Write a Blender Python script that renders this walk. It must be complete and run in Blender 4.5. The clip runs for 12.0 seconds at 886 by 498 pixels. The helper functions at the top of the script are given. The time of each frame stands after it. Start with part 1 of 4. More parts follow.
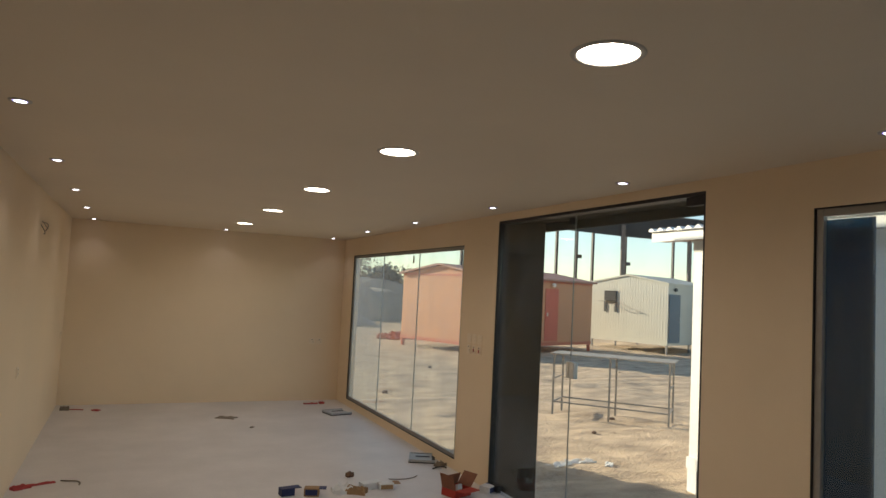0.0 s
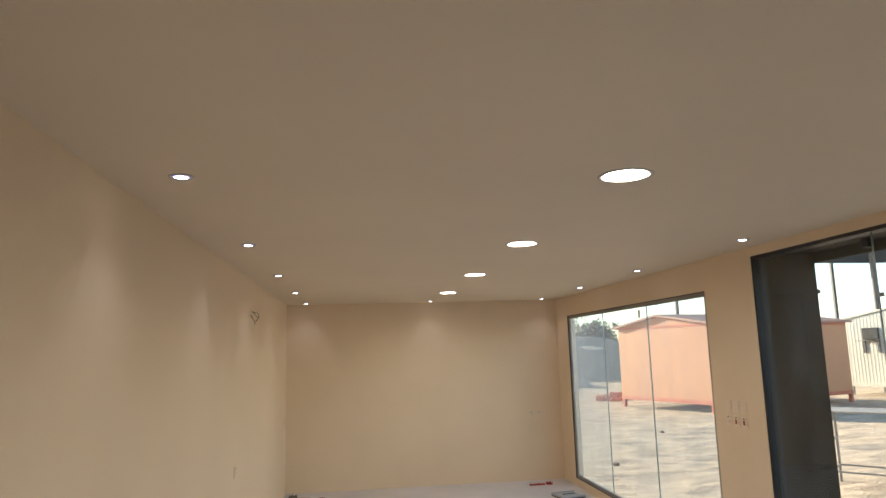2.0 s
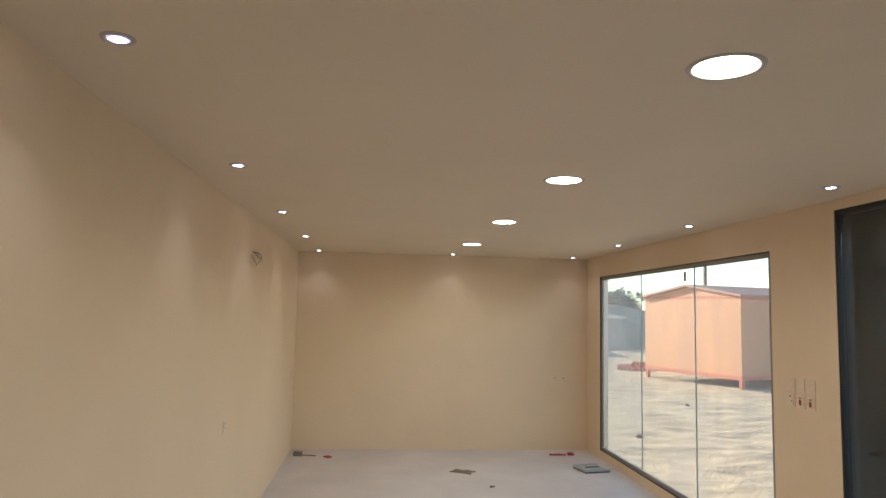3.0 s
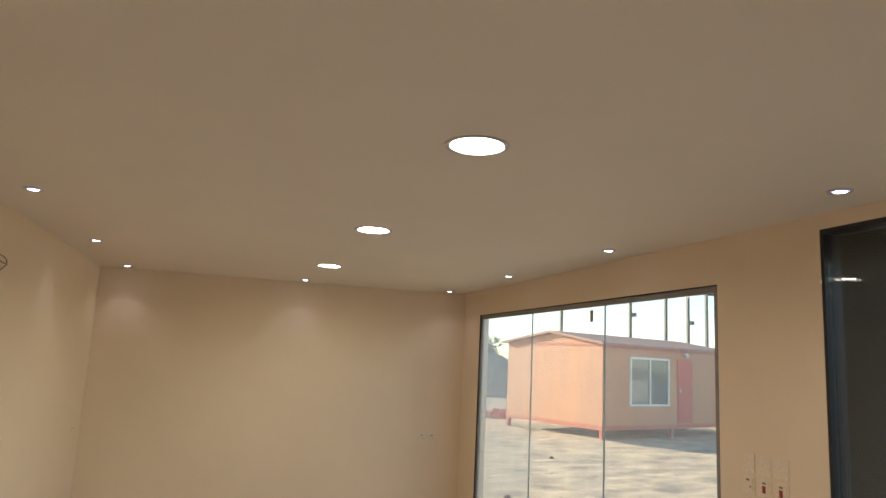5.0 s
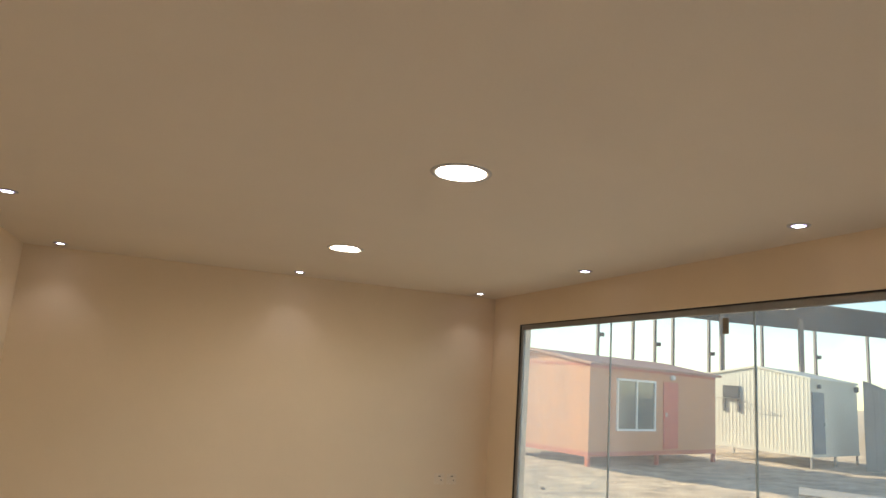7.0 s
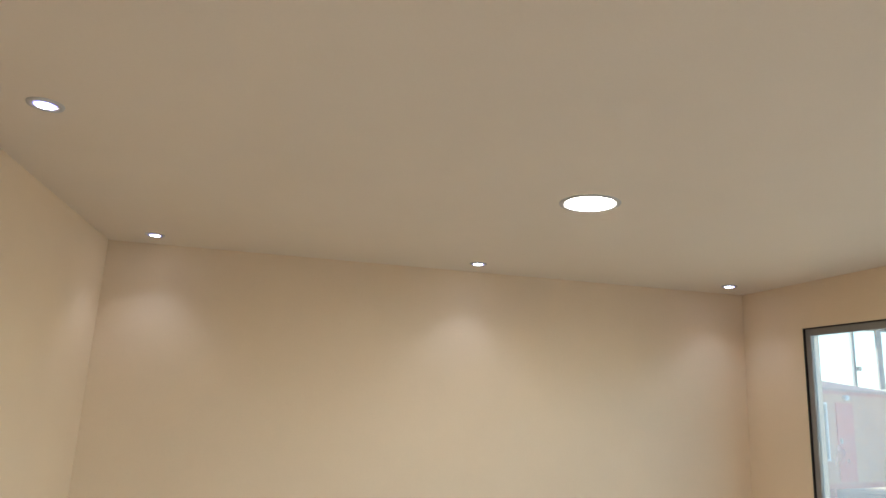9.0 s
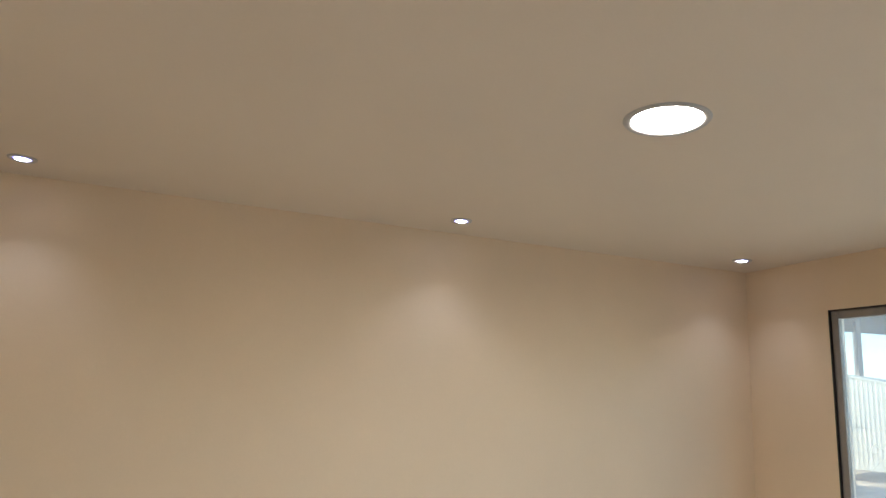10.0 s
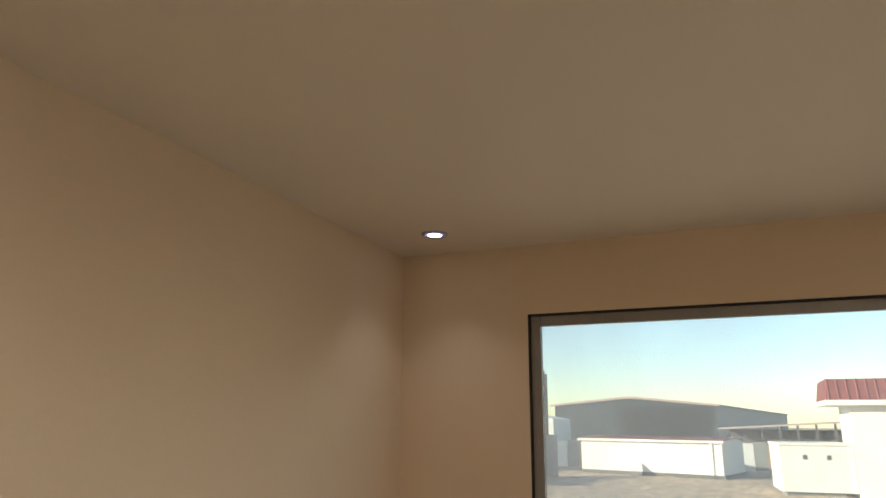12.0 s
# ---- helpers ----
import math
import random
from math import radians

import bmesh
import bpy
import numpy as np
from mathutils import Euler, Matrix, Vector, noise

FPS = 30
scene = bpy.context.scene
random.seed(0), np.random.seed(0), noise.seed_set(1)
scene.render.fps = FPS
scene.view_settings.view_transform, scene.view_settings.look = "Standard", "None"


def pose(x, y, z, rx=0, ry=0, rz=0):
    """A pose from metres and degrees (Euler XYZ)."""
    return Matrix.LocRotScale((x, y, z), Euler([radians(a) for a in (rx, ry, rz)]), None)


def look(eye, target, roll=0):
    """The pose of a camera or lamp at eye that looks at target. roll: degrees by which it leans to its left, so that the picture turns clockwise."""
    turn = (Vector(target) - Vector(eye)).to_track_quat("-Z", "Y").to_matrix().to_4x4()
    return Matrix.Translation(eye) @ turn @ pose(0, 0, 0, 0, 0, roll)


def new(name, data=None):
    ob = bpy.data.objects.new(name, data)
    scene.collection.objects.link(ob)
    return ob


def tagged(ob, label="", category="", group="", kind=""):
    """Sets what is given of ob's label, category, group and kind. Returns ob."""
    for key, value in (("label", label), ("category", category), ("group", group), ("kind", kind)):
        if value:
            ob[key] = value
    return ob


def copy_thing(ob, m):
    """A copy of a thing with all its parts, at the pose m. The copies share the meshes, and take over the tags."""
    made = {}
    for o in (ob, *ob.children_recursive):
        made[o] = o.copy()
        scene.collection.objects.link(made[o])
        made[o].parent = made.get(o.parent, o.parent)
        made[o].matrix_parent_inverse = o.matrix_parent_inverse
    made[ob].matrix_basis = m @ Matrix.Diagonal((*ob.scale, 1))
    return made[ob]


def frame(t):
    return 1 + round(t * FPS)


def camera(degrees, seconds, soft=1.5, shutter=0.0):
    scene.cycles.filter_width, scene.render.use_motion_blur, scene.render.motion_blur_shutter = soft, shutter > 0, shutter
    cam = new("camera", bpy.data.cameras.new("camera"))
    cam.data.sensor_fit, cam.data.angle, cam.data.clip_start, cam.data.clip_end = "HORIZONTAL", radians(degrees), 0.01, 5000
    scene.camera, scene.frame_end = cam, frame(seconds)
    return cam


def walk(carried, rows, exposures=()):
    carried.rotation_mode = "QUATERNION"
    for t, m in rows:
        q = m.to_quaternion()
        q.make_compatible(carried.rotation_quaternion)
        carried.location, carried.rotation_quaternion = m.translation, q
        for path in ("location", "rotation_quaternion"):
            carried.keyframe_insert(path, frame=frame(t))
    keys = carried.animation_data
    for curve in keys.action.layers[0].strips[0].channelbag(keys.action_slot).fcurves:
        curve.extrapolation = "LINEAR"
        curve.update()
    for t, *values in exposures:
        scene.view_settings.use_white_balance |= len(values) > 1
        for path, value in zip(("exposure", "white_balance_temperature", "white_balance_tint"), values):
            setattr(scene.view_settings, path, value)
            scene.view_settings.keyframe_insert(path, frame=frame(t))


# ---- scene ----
cam = camera(66.8, 12.0)
PATH = [
    (0, (0.741, -0.714, 1.682), (1.577, 1.098, 1.811), 2.9),
    (0.5, (0.727, -0.432, 1.708), (1.521, 1.39, 1.931), 1.7),
    (1, (0.706, -0.268, 1.731), (1.237, 1.638, 2.022), 1.0),
    (1.5, (0.791, -0.093, 1.74), (1.013, 1.858, 2.122), -0.3),
    (2, (0.893, 0.081, 1.736), (1.155, 2.041, 2.037), -1.7),
    (2.5, (0.925, 0.411, 1.712), (1.239, 2.365, 2.003), 1.4),
    (3, (0.98, 0.755, 1.682), (1.171, 2.737, 1.87), 1.2),
    (3.2, (1.022, 0.908, 1.668), (1.26, 2.884, 1.869), 1.9),
    (4.8, (1.216, 1.999, 1.666), (1.764, 3.896, 1.982), 1.8),
    (5, (1.225, 2.178, 1.691), (1.806, 4.064, 2.013), 2.8),
    (5.5, (1.198, 2.596, 1.67), (1.893, 4.449, 1.954), 4.5),
    (6, (1.142, 2.988, 1.681), (1.914, 4.809, 1.983), 2.2),
    (6.5, (1.16, 3.407, 1.692), (1.794, 5.272, 2.041), 3.8),
    (7, (1.108, 3.796, 1.685), (1.8, 5.635, 2.06), 4.1),
    (7.5, (1.037, 4.203, 1.691), (1.734, 6.039, 2.071), 3.5),
    (7.7, (1.048, 4.375, 1.697), (1.705, 6.193, 2.211), 4.2),
    (9.3, (0.918, 5.761, 1.694), (1.318, 7.675, 2.116), 2.3),
    (9.5, (0.899, 5.895, 1.713), (1.334, 7.800, 2.143), 3.4),
    (10, (0.875, 6.375, 1.691), (1.548, 8.213, 2.103), 2.9),
    (10.5, (0.978, 6.858, 1.694), (1.828, 8.612, 2.142), 3.0),
    (11, (1.099, 7.398, 1.796), (2.397, 8.864, 2.202), 3.9),
    (11.5, (1.211, 7.765, 1.805), (2.787, 8.909, 2.261), 2.3),
    (12, (1.399, 8.050, 1.786), (3.180, 8.812, 2.282), 0.4),
]
walk(cam, [(t, look(eye, target, roll)) for t, eye, target, roll in PATH], [
    (0, 1.01, 6800, 10), (0.5, 1.07, 6800, 10), (1, 1.19, 6750, 10), (1.5, 1.58, 6350, 9.5), (2, 1.74, 6350, 9.5), (2.5, 1.70, 6350, 9.5), (3.2, 1.73, 6350, 9.5),
    (5, 1.67, 6550, 9.5), (5.5, 1.5, 6650, 10), (6.5, 1.63, 6800, 10.5), (7.5, 1.73, 6800, 10.5), (9.5, 2.32, 5500, 3.5), (10, 2.04, 5750, 6.5), (10.5, 1.83, 5850, 8), (11, 1.74, 6050, 9), (11.5, 1.55, 6400, 9.5), (12, 1.27, 6800, 11)])

# ---- world, sun, exposure ----
SUN_AZ, SUN_EL = radians(-35.2), radians(17)
sun_dir = Vector((math.sin(SUN_AZ) * math.cos(SUN_EL), math.cos(SUN_AZ) * math.cos(SUN_EL), math.sin(SUN_EL)))
world = bpy.data.worlds.new("sky")
world.use_nodes = True
scene.world = world
wn = world.node_tree
sky = wn.nodes.new("ShaderNodeTexSky")
sky.sky_type, sky.sun_disc = "NISHITA", False
sky.sun_elevation, sky.sun_rotation = SUN_EL, SUN_AZ % (2 * math.pi)
sky.air_density, sky.dust_density, sky.ozone_density = 0.9, 0.22, 1.2
wn.links.new(sky.outputs[0], wn.nodes["Background"].inputs[0])
wn.nodes["Background"].inputs[1].default_value = 0.12
sun_data = bpy.data.lights.new("sun", "SUN")
sun_data.energy, sun_data.angle, sun_data.color = 4.4, radians(0.6), (1.0, 0.865, 0.69)
sun = new("sun", sun_data)
sun.matrix_world = look(sun_dir * 60, (0, 0, 0))


# ---- materials ----
def node(nt, kind, **inputs):
    n = nt.nodes.new(kind)
    for k, v in inputs.items():
        n.inputs[k.replace("_", " ")].default_value = v
    return n


def mat(name, color, rough=0.6, metal=0.0, vary=0.12, scale=6.0, fine=90.0, bump=0.15, spec=0.4, warp=(1, 1, 1), per_piece=0.0, tint=None, depth=0.01, grain=0.3):
    """A worn surface: stains at one scale, grain at another, and fine relief."""
    m = bpy.data.materials.new(name)
    m.use_nodes = True
    nt = m.node_tree
    b = nt.nodes["Principled BSDF"]
    b.inputs["Roughness"].default_value = rough
    b.inputs["Metallic"].default_value = metal
    b.inputs["Specular IOR Level"].default_value = spec
    co = node(nt, "ShaderNodeTexCoord")
    mp = node(nt, "ShaderNodeMapping")
    mp.inputs["Scale"].default_value = warp
    nt.links.new(co.outputs["Object"], mp.inputs["Vector"])
    big = node(nt, "ShaderNodeTexNoise", Scale=scale, Detail=5.0, Roughness=0.6)
    small = node(nt, "ShaderNodeTexNoise", Scale=fine, Detail=3.0)
    nt.links.new(mp.outputs[0], big.inputs["Vector"])
    nt.links.new(mp.outputs[0], small.inputs["Vector"])
    ramp = node(nt, "ShaderNodeValToRGB")
    lo = [max(0.0, c * (1 - vary)) for c in color]
    hi = [min(1.0, c * (1 + vary)) for c in color]
    if tint:
        lo = list(tint)
    ramp.color_ramp.elements[0].position, ramp.color_ramp.elements[1].position = 0.3, 0.7
    ramp.color_ramp.elements[0].color, ramp.color_ramp.elements[1].color = (*lo, 1), (*hi, 1)
    nt.links.new(big.outputs["Fac"], ramp.inputs["Fac"])
    mix = node(nt, "ShaderNodeMix")
    mix.data_type, mix.blend_type = "RGBA", "MULTIPLY"
    mix.inputs["Factor"].default_value = grain
    nt.links.new(ramp.outputs["Color"], mix.inputs["A"])
    nt.links.new(small.outputs["Fac"], mix.inputs["B"])
    gain = node(nt, "ShaderNodeHueSaturation")
    gain.inputs["Value"].default_value = 1 / (1 - grain * 0.5)
    nt.links.new(mix.outputs["Result"], gain.inputs["Color"])
    if per_piece:
        info = node(nt, "ShaderNodeObjectInfo")
        ma = node(nt, "ShaderNodeMapRange")
        ma.inputs["To Min"].default_value, ma.inputs["To Max"].default_value = 1 / (1 - grain * 0.5) - per_piece, 1 / (1 - grain * 0.5) + per_piece
        nt.links.new(info.outputs["Random"], ma.inputs["Value"])
        nt.links.new(ma.outputs["Result"], gain.inputs["Value"])
    nt.links.new(gain.outputs["Color"], b.inputs["Base Color"])
    rr = node(nt, "ShaderNodeMapRange")
    rr.inputs["To Min"].default_value, rr.inputs["To Max"].default_value = max(0.02, rough - 0.08), min(1.0, rough + 0.08)
    nt.links.new(big.outputs["Fac"], rr.inputs["Value"])
    nt.links.new(rr.outputs["Result"], b.inputs["Roughness"])
    if bump:
        bp = node(nt, "ShaderNodeBump", Strength=bump, Distance=depth)
        nt.links.new(small.outputs["Fac"], bp.inputs["Height"])
        nt.links.new(bp.outputs[0], b.inputs["Normal"])
    return m


def glow(name, color, strength):
    m = bpy.data.materials.new(name)
    m.use_nodes = True
    b = m.node_tree.nodes["Principled BSDF"]
    b.inputs["Base Color"].default_value = (0.9, 0.9, 0.9, 1)
    b.inputs["Emission Color"].default_value = (*color, 1)
    b.inputs["Emission Strength"].default_value = strength
    return m


def glass(name, tint, dust, scale=1.2, streak=(1, 1, 0.25), dust_color=(0.75, 0.76, 0.74), lo=0.3, hi=0.75):
    """Clear sheet glass with a Fresnel gloss and a film of dust in streaks."""
    m = bpy.data.materials.new(name)
    m.use_nodes = True
    nt = m.node_tree
    nt.nodes.remove(nt.nodes["Principled BSDF"])
    out = nt.nodes["Material Output"]
    clear = node(nt, "ShaderNodeBsdfTransparent", Color=(*tint, 1))
    shine = node(nt, "ShaderNodeBsdfGlossy", Roughness=0.02)
    edge = node(nt, "ShaderNodeLayerWeight", Blend=0.5)
    sharp = node(nt, "ShaderNodeMath")
    sharp.operation = "POWER"
    sharp.inputs[1].default_value = 5.0
    fres = node(nt, "ShaderNodeMapRange")
    fres.inputs["To Min"].default_value, fres.inputs["To Max"].default_value = 0.035, 0.9
    nt.links.new(edge.outputs["Facing"], sharp.inputs[0])
    nt.links.new(sharp.outputs[0], fres.inputs["Value"])
    dirt = node(nt, "ShaderNodeBsdfTranslucent", Color=(*dust_color, 1))
    co = node(nt, "ShaderNodeTexCoord")
    mp = node(nt, "ShaderNodeMapping")
    mp.inputs["Scale"].default_value = streak
    nz = node(nt, "ShaderNodeTexNoise", Scale=scale, Detail=6.0, Roughness=0.65)
    rg = node(nt, "ShaderNodeMapRange")
    rg.inputs["From Min"].default_value, rg.inputs["From Max"].default_value = lo, hi
    rg.inputs["To Min"].default_value, rg.inputs["To Max"].default_value = dust * 0.35, dust * 1.6
    nt.links.new(co.outputs["Object"], mp.inputs["Vector"])
    nt.links.new(mp.outputs[0], nz.inputs["Vector"])
    nt.links.new(nz.outputs["Fac"], rg.inputs["Value"])
    m1, m2 = node(nt, "ShaderNodeMixShader"), node(nt, "ShaderNodeMixShader")
    nt.links.new(rg.outputs["Result"], m1.inputs["Fac"])
    nt.links.new(clear.outputs[0], m1.inputs[1])
    nt.links.new(dirt.outputs[0], m1.inputs[2])
    nt.links.new(fres.outputs[0], m2.inputs["Fac"])
    nt.links.new(m1.outputs[0], m2.inputs[1])
    nt.links.new(shine.outputs[0], m2.inputs[2])
    nt.links.new(m2.outputs[0], out.inputs["Surface"])
    return m


M_WALL = mat("cream_wall_paint", (0.80, 0.63, 0.44), 0.55, vary=0.035, scale=0.9, fine=160, bump=0.02, depth=0.001, grain=0.05)
M_CEIL = mat("ceiling_paint", (0.75, 0.637, 0.496), 0.7, vary=0.035, scale=0.7, fine=120, bump=0.015, depth=0.001, grain=0.04)
M_FLOOR = mat("dusty_vinyl", (0.66, 0.62, 0.61), 0.45, vary=0.10, scale=1.6, fine=45, bump=0.05, depth=0.002, grain=0.12)
M_ALU = mat("grey_aluminium", (0.30, 0.28, 0.26), 0.42, 0.35, vary=0.08, scale=14, fine=220, bump=0.05, depth=0.002)
M_BLACK = mat("black_rubber", (0.02, 0.018, 0.018), 0.5, vary=0.2, scale=20, bump=0.05)
M_GLASS = glass("sheet_glass", (0.93, 0.97, 0.95), 0.15)
M_GLASS_DUSTY = glass("dusty_sheet_glass", (0.90, 0.96, 0.95), 0.21, 0.5, (1, 1, 0.6))
M_GLASS_DOOR = glass("smeared_door_glass", (0.94, 0.97, 0.96), 0.035, 2.2, (1, 1, 0.8), lo=0.46, hi=0.74)
M_FILM = glass("blue_film", (0.075, 0.17, 0.25), 0.16, 4.0, (3, 3, 0.2), (0.06, 0.14, 0.21))
M_SILICONE = mat("grey_silicone", (0.34, 0.38, 0.36), 0.4, vary=0.1, scale=30, bump=0.03)
M_DARK = mat("dark_brown_cladding", (0.032, 0.023, 0.012), 0.7, spec=0.1, vary=0.35, scale=3.5, fine=60, bump=0.08, depth=0.004)
M_STEEL = mat("brushed_steel", (0.62, 0.62, 0.60), 0.3, 0.9, vary=0.08, scale=20, fine=200, bump=0.03)
M_LOCK = mat("worn_lock_steel", (0.72, 0.70, 0.64), 0.4, 0.1, vary=0.12, scale=25, fine=200, bump=0.03)
M_TRIM = mat("white_lamp_trim", (0.50, 0.47, 0.43), 0.45, vary=0.04, scale=10, bump=0.02)
M_LAMP = glow("lamp_diffuser", (1.0, 0.94, 0.84), 40.0)
# Weak violet emission for a coloured fringe around each spot.
M_SPOTRIM = glow("violet_glow_ring", (0.22, 0.20, 1.0), 0.8)
M_SPOT = glow("spot_lens", (0.88, 0.88, 1.0), 5.0)
M_PLASTIC = mat("white_plastic", (0.79, 0.642, 0.48), 0.35, vary=0.04, scale=12, bump=0.02)
M_REDPL = mat("red_plastic", (0.30, 0.03, 0.015), 0.35, vary=0.15, scale=30, bump=0.02)
M_WIRE = mat("grey_cable", (0.20, 0.16, 0.12), 0.5, vary=0.1, scale=30, bump=0.02)
M_REDBOX = mat("red_cardboard", (0.42, 0.04, 0.025), 0.6, vary=0.15, scale=14, bump=0.1, depth=0.002)
M_REDIN = mat("cardboard_inside", (0.25, 0.10, 0.055), 0.75, vary=0.15, scale=14, bump=0.1, depth=0.002)
M_CARD = mat("brown_cardboard", (0.33, 0.20, 0.10), 0.8, vary=0.15, scale=14, bump=0.15, depth=0.002)
M_PAPER = mat("white_card", (0.70, 0.69, 0.68), 0.6, vary=0.06, scale=16, bump=0.05, depth=0.002)
M_NAVY = mat("navy_card", (0.02, 0.03, 0.10), 0.5, vary=0.15, scale=20, bump=0.05, depth=0.002)
M_RAG = mat("red_cloth", (0.40, 0.055, 0.05), 0.9, vary=0.2, scale=20, fine=300, bump=0.3, depth=0.003)
M_STONE = mat("brown_lump", (0.12, 0.07, 0.045), 0.9, vary=0.25, scale=40, bump=0.4, depth=0.004)
M_SAND = mat("sandy_ground", (0.66, 0.50, 0.34), 0.95, vary=0.18, scale=1.9, fine=24, bump=1.0, depth=0.045, tint=(0.35, 0.26, 0.18), warp=(0.65, 1.5, 1), grain=0.45)
M_RED = mat("salmon_cabin_sheet", (0.54, 0.25, 0.125), 0.55, vary=0.06, scale=1.2, fine=40, bump=0.04, depth=0.002)
M_REDTRIM = mat("red_cabin_trim", (0.48, 0.13, 0.07), 0.5, vary=0.1, scale=4, bump=0.04, depth=0.002)
M_REDDOOR = mat("red_door_paint", (0.55, 0.11, 0.065), 0.5, vary=0.08, scale=4, bump=0.04, depth=0.002)
# Roof red made pinker, with the grazing sunlight put into its colour.
M_REDROOF = mat("grazing_lit_red_roof_sheet", (0.38, 0.20, 0.145), 0.6, vary=0.1, scale=2, bump=0.05, depth=0.002)
M_LEG = mat("grey_steel_tube", (0.26, 0.24, 0.22), 0.5, vary=0.15, scale=12, bump=0.05, depth=0.002)
M_WHITE = mat("white_cabin_sheet", (0.58, 0.55, 0.46), 0.5, vary=0.05, scale=1.5, fine=50, bump=0.04, depth=0.002)
M_BRIGHT = mat("bright_white_cabin_paint", (0.82, 0.82, 0.80), 0.5, vary=0.04, scale=1.5, fine=50, bump=0.04, depth=0.002)
M_BLUEDOOR = mat("slate_blue_door", (0.13, 0.17, 0.20), 0.5, vary=0.1, scale=4, bump=0.04, depth=0.002)
M_GREYDOOR = mat("pale_grey_door", (0.42, 0.44, 0.45), 0.5, vary=0.05, scale=3, bump=0.04, depth=0.002)
M_WINGLASS = mat("far_window_glass", (0.10, 0.12, 0.11), 0.06, vary=0.2, scale=2, bump=0.0, spec=0.6)
M_POST = mat("dark_steel_post", (0.10, 0.095, 0.09), 0.6, vary=0.2, scale=5, bump=0.1)
M_COLUMN = mat("grey_brown_column_paint", (0.13, 0.11, 0.10), 0.6, vary=0.2, scale=5, bump=0.1)
M_ROOFDK = mat("dark_roof_sheet", (0.022, 0.025, 0.03), 0.7, vary=0.35, scale=0.8, bump=0.1)
M_FENCE = mat("grey_fence_sheet", (0.25, 0.255, 0.24), 0.7, vary=0.18, scale=0.8, fine=30, bump=0.1)
# Blue grey sheet with the gable's shade darkened into its base colour.
M_HALL = mat("blue_grey_hall_sheet_in_shade", (0.038, 0.050, 0.057), 0.6, vary=0.25, scale=0.4, fine=10, bump=0.1)
# Near-black fill: the shade inside far openings is put into the colour.
M_HALLDARK = mat("shaded_opening_fill", (0.012, 0.016, 0.018), 0.7, vary=0.3, scale=0.5, fine=10, bump=0.1)
M_BOARD = mat("tan_gate_board", (0.52, 0.36, 0.21), 0.7, vary=0.15, scale=3, fine=40, bump=0.1, depth=0.003, per_piece=0.12)
M_HALLTRIM = mat("rust_hall_trim", (0.48, 0.36, 0.31), 0.6, vary=0.1, scale=2, bump=0.05)
M_TILE = mat("maroon_roof_tile", (0.22, 0.055, 0.05), 0.7, vary=0.15, scale=5, bump=0.1)
M_PLASTER = mat("white_plaster", (0.78, 0.76, 0.72), 0.8, vary=0.05, scale=1.2, fine=40, bump=0.1, depth=0.003)
M_TOP = mat("pale_table_top", (0.34, 0.30, 0.25), 0.6, vary=0.12, scale=6, bump=0.1, depth=0.003)
M_LEAF = mat("dusty_leaves", (0.085, 0.09, 0.06), 0.7, vary=0.4, scale=1.5, fine=8, bump=0.0)
M_BARK = mat("bark", (0.13, 0.095, 0.07), 0.9, vary=0.25, scale=6, bump=0.3)
M_MOUND = mat("dark_spoil", (0.36, 0.31, 0.25), 0.95, vary=0.3, scale=0.5, fine=5, bump=0.6, depth=0.05)


# ---- mesh helpers ----
def box(bm, x0, x1, y0, y1, z0, z1, bevel=0.0):
    x0, x1, y0, y1, z0, z1 = min(x0, x1), max(x0, x1), min(y0, y1), max(y0, y1), min(z0, z1), max(z0, z1)
    vs = [bm.verts.new(p) for p in ((x0, y0, z0), (x1, y0, z0), (x1, y1, z0), (x0, y1, z0), (x0, y0, z1), (x1, y0, z1), (x1, y1, z1), (x0, y1, z1))]
    fs = [bm.faces.new([vs[i] for i in q]) for q in ((3, 2, 1, 0), (4, 5, 6, 7), (0, 1, 5, 4), (1, 2, 6, 5), (2, 3, 7, 6), (3, 0, 4, 7))]
    if bevel:
        es = list({e for f in fs for e in f.edges})
        bmesh.ops.bevel(bm, geom=es, offset=bevel, segments=2, affect="EDGES", profile=0.6)
    return bm


def boxes(*rows, bevel=0.0):
    bm = bmesh.new()
    for r in rows:
        box(bm, *r, bevel=bevel)
    return bm


def rod(bm, a, b, r0, r1=None, seg=10):
    a, b = Vector(a), Vector(b)
    r1 = r0 if r1 is None else r1
    d = (b - a).normalized()
    u = d.orthogonal().normalized()
    w = d.cross(u)
    ends = []
    for p, r in ((a, r0), (b, r1)):
        ends.append([bm.verts.new(p + (u * math.cos(t) + w * math.sin(t)) * r) for t in [2 * math.pi * i / seg for i in range(seg)]])
    for i in range(seg):
        j = (i + 1) % seg
        bm.faces.new((ends[0][i], ends[0][j], ends[1][j], ends[1][i]))
    bm.faces.new(ends[0][::-1])
    bm.faces.new(ends[1])
    return bm


def prism(bm, outline, axis, lo, hi):
    """A closed outline in the plane across axis, pulled from lo to hi."""
    def at(p, v):
        return {"x": (v, p[0], p[1]), "y": (p[0], v, p[1]), "z": (p[0], p[1], v)}[axis]
    a = [bm.verts.new(at(p, lo)) for p in outline]
    b = [bm.verts.new(at(p, hi)) for p in outline]
    n = len(a)
    for i in range(n):
        bm.faces.new((a[i], a[(i + 1) % n], b[(i + 1) % n], b[i]))
    bm.faces.new(a[::-1])
    bm.faces.new(b)
    bmesh.ops.recalc_face_normals(bm, faces=bm.faces)
    return bm


